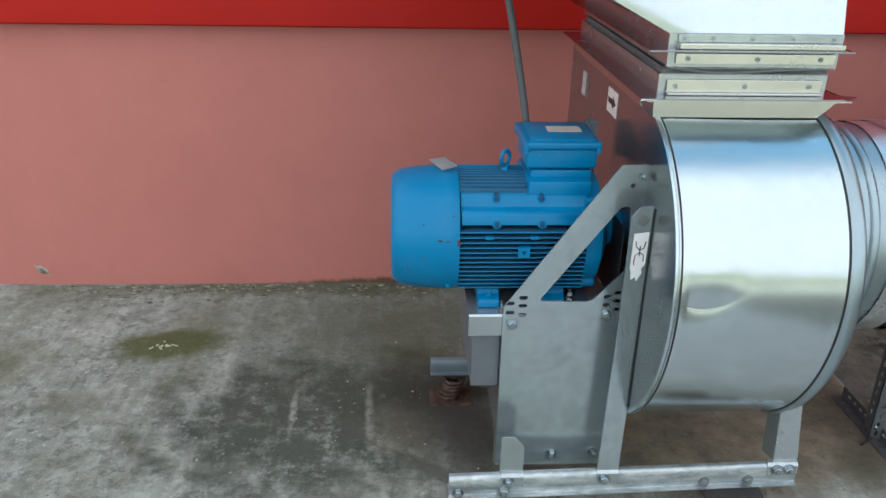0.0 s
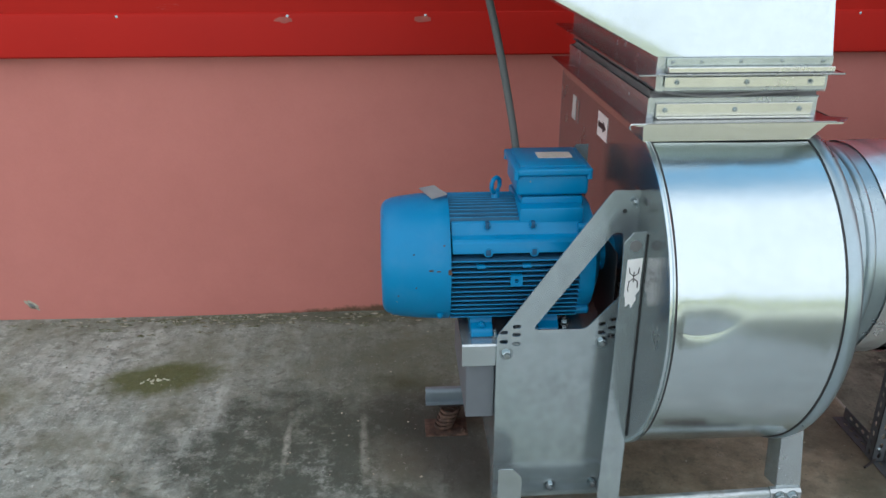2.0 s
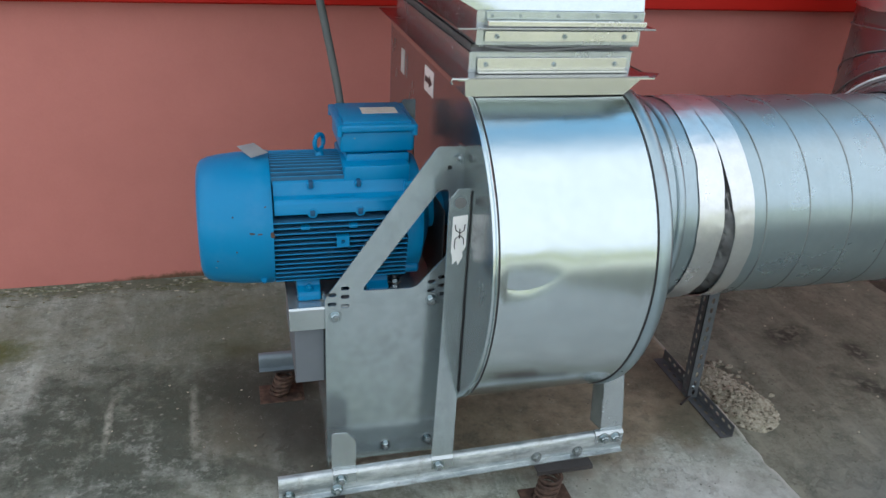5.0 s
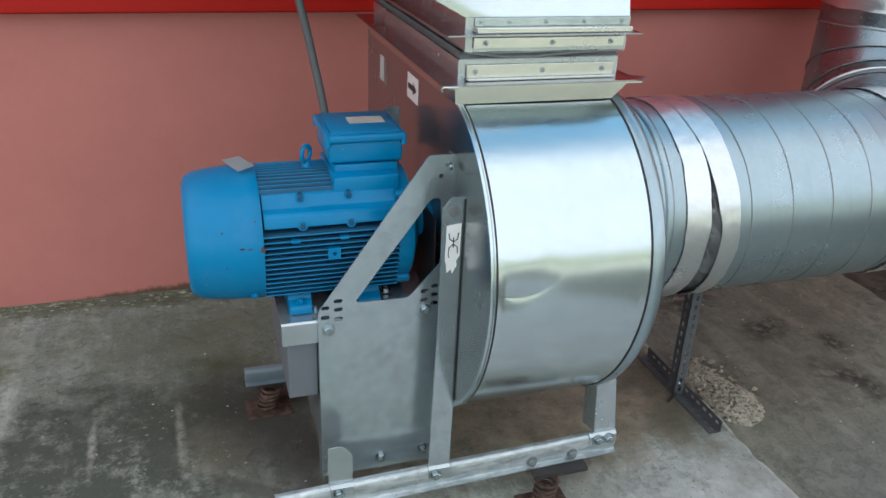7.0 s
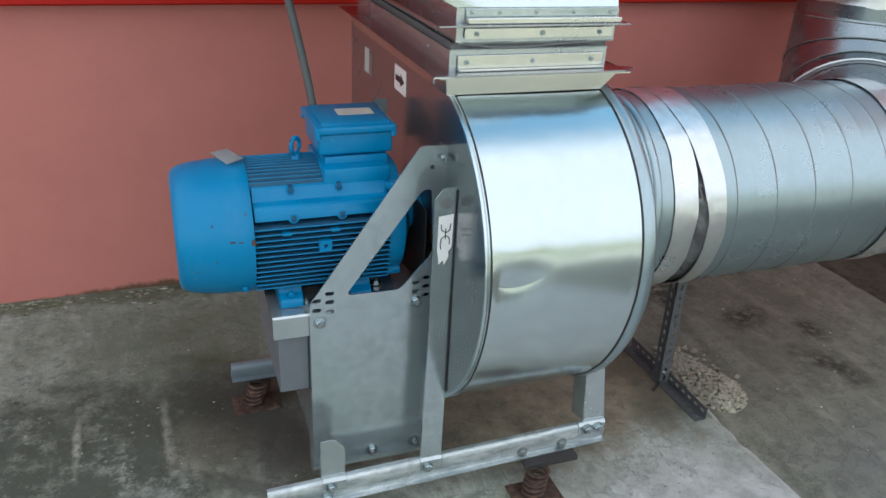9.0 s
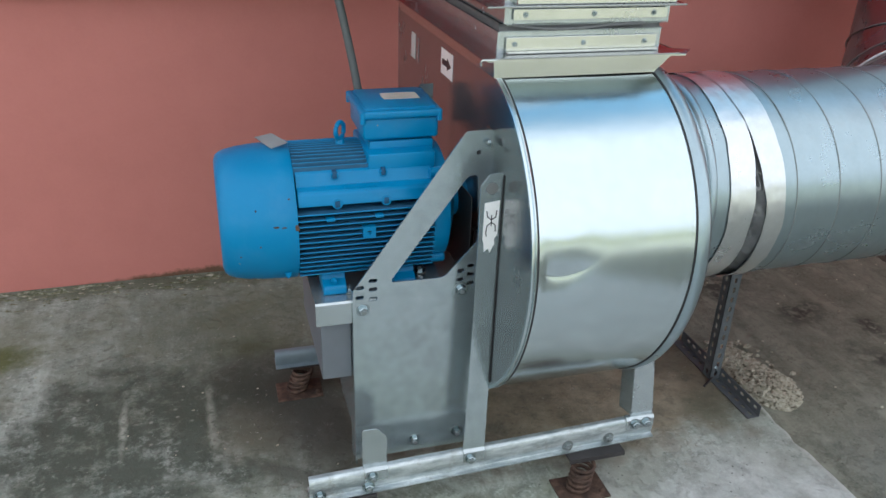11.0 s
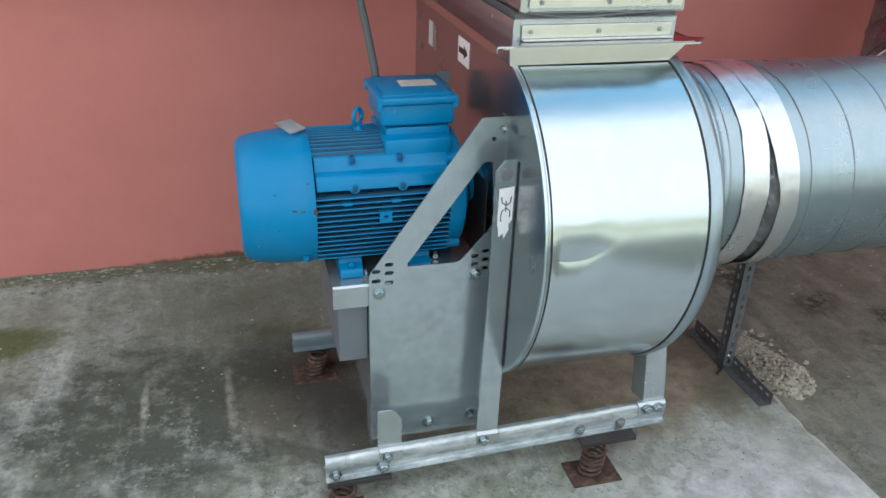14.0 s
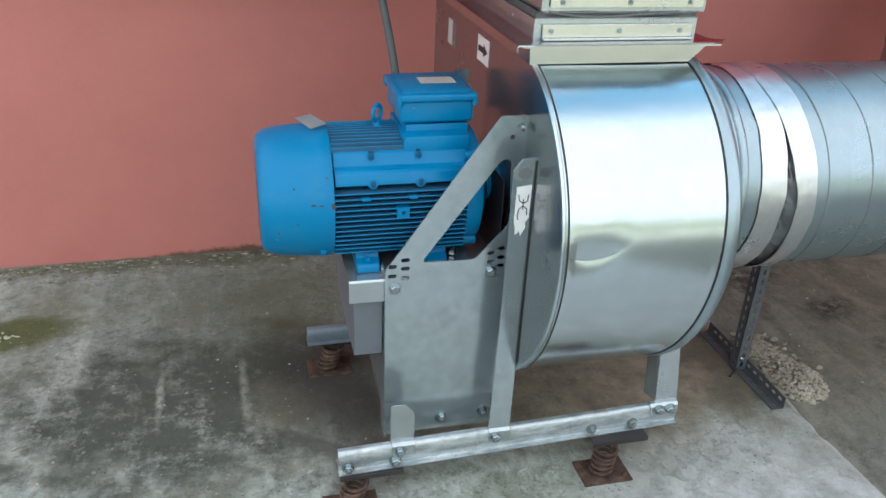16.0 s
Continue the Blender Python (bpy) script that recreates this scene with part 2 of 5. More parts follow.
def concrete(name, dark, light, stains="", worn=1.0):
    k = Mat(name)
    big, mid, fine = k.noise(1.6, 6, 0.65), k.noise(9, 7, 0.72), k.noise(110, 5, 0.75)
    col = k.mix(k.ramp(big, (0.3, 0.0), (0.7, 1.0)), dark, light)
    # trowel drags running away from the wall
    drag = k.noise(5.0, 6, 0.7, src=k.mapped(scale=(2.2, 0.32, 1), rot=(0, 0, -9)))
    col = k.mix(k.ramp(drag, (0.46, 0.0), (0.60, 0.68)), col, tuple(c * 1.26 for c in light))
    col = k.mix(k.ramp(mid, (0.46, 0.0), (0.66, 0.75)), col, tuple(c * 0.70 for c in dark))
    col = k.mix(k.ramp(fine, (0.38, 0.0), (0.70, 0.45)), col, tuple(c * 1.3 for c in light))
    # worn patches where the skin has come off in flakes
    patchy = k.ramp(k.noise(2.6, 5, 0.7), (0.38, 0.30), (0.55, 1.0))
    flake = k.ramp(k.noise(22, 8, 0.74, dist=0.2), (0.51, 0.0), (0.59, 1.0))
    flake = k.math("MULTIPLY", flake, patchy)
    col = k.mix(k.math("MULTIPLY", flake, 0.55 * worn), col, tuple(c * 0.52 for c in dark))
    chalk = k.ramp(k.noise(34, 8, 0.78, dist=0.2), (0.54, 0.0), (0.65, 1.0))
    col = k.mix(k.math("MULTIPLY", chalk, 0.62 * worn), col, tuple(c * 1.5 for c in light))
    pits = k.ramp(k.cells(60, out="Distance"), (0.06, 1.0), (0.16, 0.0))
    pits = k.math("MULTIPLY", pits, k.ramp(k.noise(11, 4), (0.52, 0.0), (0.58, 1.0)))
    col = k.mix(k.math("MULTIPLY", pits, 0.75), col, (0.04, 0.04, 0.032))
    if stains == "yard":
        # Broad olive tone behind the motor, with the shade there painted in.
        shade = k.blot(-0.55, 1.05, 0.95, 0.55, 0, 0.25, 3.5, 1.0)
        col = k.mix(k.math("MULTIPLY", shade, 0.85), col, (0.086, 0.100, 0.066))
        # grey-green algae, thin towards the left
        algae = k.ramp(k.noise(3.2, 7, 0.7), (0.44, 0.0), (0.62, 0.7))
        col = k.mix(algae, col, (0.138, 0.146, 0.092))
        damp = k.blot(-0.86, 0.44, 0.54, 0.42, 0, 0.42, 7.0, 0.45)
        rag = k.ramp(k.noise(12, 9, 0.78), (0.38, 0.36), (0.50, 1.0))
        col = k.mix(k.math("MULTIPLY", k.math("MULTIPLY", damp, rag), 0.93), col, (0.062, 0.075, 0.055))
        damp2 = k.blot(-0.42, 0.62, 0.36, 0.22, 0, 0.3, 6, 0.5)
        col = k.mix(k.math("MULTIPLY", k.math("MULTIPLY", damp2, rag), 0.85), col, (0.058, 0.066, 0.046))
        arc = k.blot(-0.46, 0.20, 0.15, 0.035, -32, 0.25, 9, 0.6)
        col = k.mix(k.math("MULTIPLY", arc, 0.7), col, (0.075, 0.082, 0.064))
        warm = k.blot(-0.52, 0.40, 0.14, 0.16, 0, 0.25, 8, 0.6)
        col = k.mix(k.math("MULTIPLY", warm, 0.6), col, (0.22, 0.205, 0.145))
        crumbs = k.ramp(k.cells(26, out="Distance"), (0.10, 1.0), (0.20, 0.0))
        crumbs = k.math("MULTIPLY", crumbs, k.math("MULTIPLY", damp, k.ramp(k.noise(8, 4), (0.5, 0.0), (0.6, 1.0))))
        col = k.mix(k.math("MULTIPLY", crumbs, 0.8), col, (0.34, 0.345, 0.30))
        for sx, sy, rx, ry, f in ((-0.902, 0.50, 0.019, 0.17, 1.0), (-0.652, 0.48, 0.022, 0.23, 0.9), (-1.62, 1.15, 0.014, 0.2, 0.5), (-1.95, 0.55, 0.02, 0.3, 0.5), (-1.35, 0.35, 0.02, 0.3, 0.45)):
            line = k.math("MULTIPLY", k.blot(sx, sy, rx * 0.75, ry, 2, 0.5, 20, 0.7), k.ramp(k.noise(40, 5, 0.7), (0.38, 0.1), (0.55, 1.0)))
            col = k.mix(k.math("MULTIPLY", line, f), col, (0.33, 0.345, 0.285))
        green = k.blot(-0.52, 0.86, 0.17, 0.09, 0, 0.3, 9, 0.9)
        col = k.mix(k.math("MULTIPLY", green, 0.75), col, (0.058, 0.066, 0.026))
        moss = k.blot(-1.41, 0.93, 0.25, 0.12, 9, 0.26, 13, 0.4)
        col = k.mix(k.math("MULTIPLY", moss, 0.92), col, k.mix(k.noise(60, 5), (0.045, 0.056, 0.014), (0.130, 0.146, 0.045)))
        moss2 = k.blot(-2.05, 0.80, 0.30, 0.2, 20, 0.4, 7, 0.9)
        col = k.mix(k.math("MULTIPLY", moss2, 0.7), col, (0.115, 0.125, 0.05))
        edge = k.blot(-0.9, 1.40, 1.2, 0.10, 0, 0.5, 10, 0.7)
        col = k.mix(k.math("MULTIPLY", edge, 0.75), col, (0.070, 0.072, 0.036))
        tan = k.blot(0.48, 0.52, 0.82, 0.50, 0, 0.28, 7, 0.2)
        earth = k.mix(k.ramp(k.noise(7, 7, 0.72), (0.38, 0.0), (0.64, 1.0)), (0.195, 0.162, 0.110), (0.395, 0.328, 0.228))
        earth = k.mix(k.ramp(k.noise(19, 7, 0.75), (0.52, 0.0), (0.62, 0.55)), earth, (0.125, 0.112, 0.080))
        col = k.mix(k.math("MULTIPLY", tan, 0.85), col, earth)
        # Darker brown zone beside the duct stand.
        dull_mask = k.blot(0.90, 0.34, 0.16, 0.40, 0, 0.35, 8, 0.7)
        col = k.mix(k.math("MULTIPLY", dull_mask, 0.6), col, (0.080, 0.070, 0.048))
        mould = k.blot(0.84, 0.15, 0.13, 0.10, 0, 0.4, 11, 0.8)
        col = k.mix(k.math("MULTIPLY", mould, 0.6), col, (0.085, 0.090, 0.055))
        pale = k.blot(0.72, -1.30, 1.05, 1.32, 2, 0.07, 6, 0.16)
        chalky = k.mix(k.ramp(k.noise(12, 7, 0.72), (0.40, 0.0), (0.62, 1.0)), (0.380, 0.374, 0.350), (0.60, 0.594, 0.57))
        col = k.mix(k.math("MULTIPLY", pale, 0.85), col, chalky)
        # Shade beneath the motor and round the rear mount, painted on the slab.
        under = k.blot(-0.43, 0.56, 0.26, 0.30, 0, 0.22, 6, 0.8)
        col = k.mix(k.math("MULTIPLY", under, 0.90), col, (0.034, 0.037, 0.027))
        # Shade between the frame's rails, also put into the slab's colour.
        frame_shade = k.blot(-0.32, 0.36, 0.20, 0.42, 4, 0.16, 8, 0.75)
        col = k.mix(k.math("MULTIPLY", frame_shade, 0.9), col, (0.046, 0.045, 0.036))
        lip = k.blot(1.025, 0.0, 0.016, 1.3, 0, 0.4, 25, 0.8)
        col = k.mix(k.math("MULTIPLY", lip, 0.7), col, (0.50, 0.49, 0.45))
    if stains == "low":
        for sx, sy, rx, ry in ((1.68, 0.30, 0.10, 0.20), (1.60, 0.66, 0.14, 0.10), (1.80, 0.52, 0.10, 0.10), (1.42, 0.95, 0.2, 0.12)):
            spot = k.math("MULTIPLY", k.blot(sx, sy, rx, ry, 25, 0.5, 9, 0.8), k.ramp(k.noise(22, 6, 0.7), (0.40, 0.2), (0.52, 1.0)))
            col = k.mix(k.math("MULTIPLY", spot, 0.88), col, (0.040, 0.039, 0.030))
        grey = k.blot(1.45, -0.25, 0.35, 0.4, 0, 0.3, 4, 0.9)
        col = k.mix(k.math("MULTIPLY", grey, 0.6), col, (0.16, 0.165, 0.16))
    # fine crumbs, pale specks and pinholes of the open surface; pinhole shade is painted
    speck = k.ramp(k.noise(52, 9, 0.85, dist=0.8), (0.60, 0.0), (0.66, 1.0))
    speck = k.math("MULTIPLY", speck, k.ramp(k.noise(5, 5, 0.7), (0.42, 0.15), (0.58, 0.75)))
    col = k.mix(speck, col, tuple(min(0.7, c * 1.7) for c in light))
    hole = k.ramp(k.cells(48, src=k.mapped(loc=(3.1, 1.7, 0)), out="Distance"), (0.07, 1.0), (0.16, 0.0))
    hole = k.math("MULTIPLY", hole, k.ramp(k.noise(4, 5, 0.7), (0.48, 0.0), (0.58, 0.9)))
    col = k.mix(hole, col, (0.05, 0.052, 0.042))
    k.set(Base_Color=col, Roughness=0.88)
    relief = k.math("SUBTRACT", k.math("SUBTRACT", mid, k.math("MULTIPLY", flake, 0.5)), pits)
    k.bump(k.math("ADD", k.math("MULTIPLY", fine, 0.5), relief), 0.65, 0.008)
    return k.m


CONCRETE = concrete("weathered_concrete", (0.182, 0.213, 0.172), (0.405, 0.440, 0.392), "yard")
CONCRETE_LOW = concrete("dirty_lower_concrete", (0.140, 0.140, 0.106), (0.215, 0.213, 0.168), "low", 0.55)
DARK_SOIL = concrete("dark_damp_ground", (0.05, 0.045, 0.032), (0.085, 0.078, 0.058))


def crumbly():
    k = Mat("pale_mortar_rubble")
    a, b = k.noise(60, 6, 0.7), k.noise(140, 5, 0.7)
    # Lowest tone paints the shade of the pits between grains.
    col = k.ramp(a, (0.38, (0.13, 0.118, 0.085)), (0.46, (0.40, 0.37, 0.29)), (0.68, (0.57, 0.54, 0.44)))
    k.set(Base_Color=col, Roughness=0.95, Specular_IOR_Level=0.2)
    k.bump(k.math("ADD", a, k.math("MULTIPLY", b, 0.5)), 0.9, 0.012)
    return k.m


RUBBLE = crumbly()


def mossy_crust():
    k = Mat("dead_moss_crust")
    f = k.noise(45, 6, 0.7)
    k.set(Base_Color=k.ramp(f, (0.36, (0.07, 0.072, 0.032)), (0.52, (0.19, 0.19, 0.13)), (0.66, (0.40, 0.40, 0.33))), Roughness=0.95, Specular_IOR_Level=0.2)
    k.bump(k.noise(120, 4), 0.6, 0.004)
    return k.m


CRUST = mossy_crust()
LICHEN = plain("pale_lichen", (0.48, 0.50, 0.36), 0.95, 0, 0.2, 60, 0.5)


def leafy():
    k = Mat("hedge_leaves")
    k.set(Base_Color=k.mix(k.island, (0.17, 0.20, 0.08), (0.31, 0.34, 0.16)), Roughness=0.6)
    return k.m


LEAF = leafy()


def grass():
    k = Mat("rough_grass_ground")
    k.set(Base_Color=k.mix(k.noise(3, 6), (0.35, 0.355, 0.295), (0.45, 0.445, 0.385)), Roughness=0.95)
    return k.m


GRASS = grass()


# ---- building helpers ----
def thing(name, at, label, category, group="", kind=""):
    ob = new(name)
    ob.location = at
    ob.empty_display_size = 0.05
    return tagged(ob, label, category, group, kind)


def base_of(ob):
    while ob is not None and ob.parent is not None:
        ob = ob.parent
    return Vector(ob.location) if ob is not None else Vector((0, 0, 0))


def link_mesh(name, mesh, parent=None, label=""):
    ob = new(name, mesh)
    if parent is not None:
        ob.parent = parent
    if label:
        ob["label"] = label
    return ob


def part(name, bm, material, parent=None, label="", smooth=35):
    """Links a bmesh, drawn in world metres, as one mesh under its thing."""
    off = base_of(parent)
    if off.length:
        bmesh.ops.translate(bm, verts=bm.verts, vec=-off)
    bmesh.ops.recalc_face_normals(bm, faces=bm.faces)
    me = bpy.data.meshes.new(name)
    bm.to_mesh(me)
    bm.free()
    me.materials.append(material)
    if smooth:
        me.shade_smooth()
        me.set_sharp_from_angle(angle=radians(smooth))
    return link_mesh(name, me, parent, label)


def solid(name, bm, material, label, category, kind="", group="", smooth=35):
    return tagged(part(name, bm, material, None, "", smooth), label, category, group, kind)


def from_lists(verts, faces):
    bm = bmesh.new()
    vs = [bm.verts.new(v) for v in verts]
    for f in faces:
        if len(set(f)) == len(f):
            try:
                bm.faces.new([vs[i] for i in f])
            except ValueError:
                pass
    return bm


def join(*bms):
    verts, faces = [], []
    for b in bms:
        n = len(verts)
        b.verts.index_update()
        verts += [v.co.copy() for v in b.verts]
        faces += [tuple(n + v.index for v in f.verts) for f in b.faces]
        b.free()
    return from_lists(verts, faces)


def box(x0, x1, y0, y1, z0, z1, bevel=0.0015, seg=2):
    bm = bmesh.new()
    bmesh.ops.create_cube(bm, size=1.0)
    for v in bm.verts:
        v.co = Vector((x0 + (v.co.x + 0.5) * (x1 - x0), y0 + (v.co.y + 0.5) * (y1 - y0), z0 + (v.co.z + 0.5) * (z1 - z0)))
    if bevel:
        bmesh.ops.bevel(bm, geom=bm.edges[:] + bm.verts[:], offset=bevel, segments=seg, affect="EDGES", profile=0.5)
    return bm


def to_axis(axis, u, a, b):
    """A point from its place u along an axis and two places across it."""
    return {"x": (u, a, b), "y": (a, u, b), "z": (a, b, u)}[axis]


def lathe(profile, axis, centre, seg=48, closed=False):
    """Turns (u, r) pairs round a line along an axis through centre (the two other coordinates)."""
    verts, faces, n = [], [], len(profile)
    for u, r in profile:
        for k in range(seg):
            a = 2 * math.pi * k / seg
            verts.append(to_axis(axis, u, centre[0] + r * math.cos(a), centre[1] + r * math.sin(a)))
    for i in range(n if closed else n - 1):
        for k in range(seg):
            j = (i + 1) % n
            faces.append((i * seg + k, i * seg + (k + 1) % seg, j * seg + (k + 1) % seg, j * seg + k))
    bm = from_lists(verts, faces)
    if not closed:
        for i in (0, n - 1):
            if profile[i][1] > 1e-4:
                bm.verts.ensure_lookup_table()
                bm.faces.new([bm.verts[i * seg + k] for k in range(seg)])
    bmesh.ops.remove_doubles(bm, verts=bm.verts, dist=1e-5)
    return bm


def open_lathe(profile, axis, centre, seg=64, wall=0.0012):
    """A thin turned sheet with an inner and an outer face."""
    inner = [(u, r - wall) for u, r in reversed(profile)]
    return lathe(list(profile) + inner, axis, centre, seg, closed=True)


def prism(outline, axis, u0, u1, bevel=0.0):
    """Extrudes a closed outline (a, b) along an axis."""
    n = len(outline)
    verts = [to_axis(axis, u, a, b) for u in (u0, u1) for a, b in outline]
    faces = [tuple(range(n)), tuple(range(n, 2 * n))] + [(i, (i + 1) % n, n + (i + 1) % n, n + i) for i in range(n)]
    bm = from_lists(verts, faces)
    if bevel:
        bmesh.ops.bevel(bm, geom=bm.edges[:], offset=bevel, segments=1, affect="EDGES")
    return bm


def plate(outer, holes, axis, u0, u1):
    """A flat sheet of outline outer with holes cut through, between u0 and u1 along an axis."""
    from mathutils.geometry import tessellate_polygon

    loops = [outer] + list(holes)
    flat = [p for lp in loops for p in lp]
    tris = tessellate_polygon([[Vector((a, b, 0)) for a, b in lp] for lp in loops])
    n = len(flat)
    verts = [to_axis(axis, u, a, b) for u in (u0, u1) for a, b in flat]
    faces = [tuple(t) for t in tris] + [tuple(n + i for i in reversed(t)) for t in tris]
    s = 0
    for lp in loops:
        m = len(lp)
        faces += [(s + i, s + (i + 1) % m, n + s + (i + 1) % m, n + s + i) for i in range(m)]
        s += m
    return from_lists(verts, faces)


def rounded(points, r=0.01, seg=4):
    """Rounds the corners of a closed outline."""
    out, n = [], len(points)
    for i in range(n):
        p0, p1, p2 = (Vector((*points[(i + k) % n], 0)) for k in (-1, 0, 1))
        d0, d1 = (p0 - p1), (p2 - p1)
        k = min(r, d0.length * 0.45, d1.length * 0.45)
        a, b = p1 + d0.normalized() * k, p1 + d1.normalized() * k
        for s in range(seg + 1):
            t = s / seg
            q = a * (1 - t) ** 2 + p1 * 2 * t * (1 - t) + b * t * t
            out.append((q.x, q.y))
    return out


def slot(cx, cz, w, h, seg=5):
    """Outline of a round-ended slot."""
    r, out = h / 2, []
    for side in (1, -1):
        for s in range(seg + 1):
            a = -math.pi / 2 + math.pi * s / seg
            out.append((cx + side * (w / 2 - r) + side * r * math.cos(a), cz + side * r * math.sin(a)))
    return out


def ring_pts(cx, cz, r, seg=16):
    return [(cx + r * math.cos(2 * math.pi * k / seg), cz + r * math.sin(2 * math.pi * k / seg)) for k in range(seg)]


def tube(points, r, seg=10, caps=True):
    pts = [Vector(p) for p in points]
    verts, faces = [], []
    up = Vector((0.3, 0.5, 0.81)).normalized()
    for i, p in enumerate(pts):
        d = (pts[min(i + 1, len(pts) - 1)] - pts[max(i - 1, 0)]).normalized()
        a = d.cross(up).normalized()
        b = d.cross(a)
        rr = r[i] if isinstance(r, (list, tuple)) else r
        for k in range(seg):
            t = 2 * math.pi * k / seg
            verts.append(p + a * rr * math.cos(t) + b * rr * math.sin(t))
    for i in range(len(pts) - 1):
        for k in range(seg):
            faces.append((i * seg + k, i * seg + (k + 1) % seg, (i + 1) * seg + (k + 1) % seg, (i + 1) * seg + k))
    if caps:
        faces += [tuple(range(seg)), tuple((len(pts) - 1) * seg + k for k in range(seg))]
    return from_lists(verts, faces)


def smoothed(points, n=6):
    pts = [Vector(p) for p in points]
    out = []
    for i in range(len(pts) - 1):
        p0, p1, p2, p3 = pts[max(i - 1, 0)], pts[i], pts[i + 1], pts[min(i + 2, len(pts) - 1)]
        for k in range(n):
            t = k / n
            out.append(0.5 * ((2 * p1) + (p2 - p0) * t + (2 * p0 - 5 * p1 + 4 * p2 - p3) * t * t + (3 * p1 - p0 - 3 * p2 + p3) * t ** 3))
    return out + [pts[-1]]


_bolts = {}


def bolt(parent, at, way=(0, -1, 0), size=0.010, name="bolt", material=None):
    """A hexagon bolt head on its washer, standing out along way."""
    key = (round(size, 4), (material or ZINC).name)
    if key not in _bolts:
        washer = lathe([(0.0, size * 1.15), (0.0015, size * 1.15), (0.0018, size * 1.08)], "z", (0, 0), 16)
        head = lathe([(0.0016, size * 0.82), (size * 0.75, size * 0.82), (size * 0.85, size * 0.7)], "z", (0, 0), 6)
        stud = lathe([(size * 0.8, size * 0.42), (size * 1.15, size * 0.42), (size * 1.2, size * 0.36)], "z", (0, 0), 10)
        bm = join(washer, head, stud)
        bmesh.ops.recalc_face_normals(bm, faces=bm.faces)
        me = bpy.data.meshes.new("bolt")
        bm.to_mesh(me)
        bm.free()
        me.materials.append(material or ZINC)
        me.materials.append(material or SEAM)
        for f in me.polygons:
            if f.center.z < 0.0017 or (f.center.z > size * 0.9 and f.center.xy.length < size * 0.5):
                f.material_index = 1
        _bolts[key] = me
    ob = link_mesh(name, _bolts[key], parent)
    turn = Vector(way).to_track_quat("Z", "Y").to_matrix().to_4x4()
    spin = Matrix.Rotation(at[0] * 37.0 + at[2] * 11.0, 4, "Z")
    ob.matrix_basis = Matrix.Translation(Vector(at) - base_of(parent)) @ turn @ spin
    return ob


# ---- ground ----
WALL_Y = 1.44
SLAB_X, DROP_X, LOW_Z, DEEP_Z = 1.03, 2.30, -0.04, -0.13


def grid_sheet(x0, x1, y0, y1, z, nx, ny, rough=0.0, ragged=()):
    """A level sheet with slight unevenness; ragged names the edges that are chipped."""
    verts, faces = [], []
    for j in range(ny + 1):
        for i in range(nx + 1):
            x, y = x0 + (x1 - x0) * i / nx, y0 + (y1 - y0) * j / ny
            dz = rough * noise.noise(Vector((x * 3, y * 3, 1.7)))
            if i == nx - 1 and "x1" in ragged:
                x = x1 - 0.012 - 0.018 * max(0.0, noise.noise(Vector((y * 15, 7.7, 0))) - 0.1)
            if i == nx and "x1" in ragged:
                x += 0.006 * noise.noise(Vector((y * 4.1, 3.3, 0))) - 0.022 * max(0.0, noise.noise(Vector((y * 15, 7.7, 0))) - 0.1)
                dz -= 0.006 + 0.010 * max(0.0, noise.noise(Vector((y * 13, 1.1, 5))))
            verts.append((x, y, z + dz))
    w = nx + 1
    for j in range(ny):
        for i in range(nx):
            faces.append((j * w + i, j * w + i + 1, (j + 1) * w + i + 1, (j + 1) * w + i))
    return verts, faces, w


def slab(x0, x1, y0, y1, z, depth, nx, ny, rough, ragged):
    verts, faces, w = grid_sheet(x0, x1, y0, y1, z, nx, ny, rough, ragged)
    edge = list(range(w)) + [j * w + w - 1 for j in range(1, ny + 1)] + [ny * w + i for i in range(w - 2, -1, -1)] + [j * w for j in range(ny - 1, 0, -1)]
    n = len(verts)
    verts = verts + [(verts[i][0], verts[i][1], z - depth) for i in edge]
    m = len(edge)
    faces = faces + [(edge[k], edge[(k + 1) % m], n + (k + 1) % m, n + k) for k in range(m)]
    return from_lists(verts, faces)


solid("ground", slab(-150, 150, -150, 150, DEEP_Z, 0.2, 4, 4, 0, ()), GRASS, "rough green grassy ground reaching to the horizon", "ground", "structure")
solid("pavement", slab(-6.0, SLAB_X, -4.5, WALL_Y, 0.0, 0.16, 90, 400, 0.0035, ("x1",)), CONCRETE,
      "weathered grey concrete slab with damp stains, moss, painted shade and a chipped edge", "pavement", "structure")
solid("pavement_low", slab(SLAB_X - 0.05, DROP_X, -4.5, WALL_Y, LOW_Z, 0.10, 30, 90, 0.004, ("x1",)), CONCRETE_LOW,
      "dirty brown-grey lower concrete slab beside the raised one", "pavement", "structure")
solid("ground_damp", slab(DROP_X - 0.02, 6.0, -4.5, WALL_Y, DEEP_Z + 0.01, 0.05, 20, 20, 0.01, ()), DARK_SOIL,
      "dark damp ground below the edge of the concrete", "ground", "structure")

# ---- wall ----
# Unseen wall, added only to block light from the corner by the elbow.
solid("unseen_shade_wall", box(3.0, 3.2, -0.3, WALL_Y, -0.2, 2.6, 0), PINK, "unseen pink wall added to darken the corner past the duct", "wall", "structure")
solid("wall_back", box(-6.0, 6.0, WALL_Y, WALL_Y + 0.2, -0.2, 1.16, 0), PINK, "pink plastered wall with a damp, mossy foot", "wall", "structure")
CLAD_Y = WALL_Y - 0.035
cladding = [(WALL_Y + 0.2, 1.16), (CLAD_Y, 1.16), (CLAD_Y, 2.7), (WALL_Y + 0.2, 2.7)]
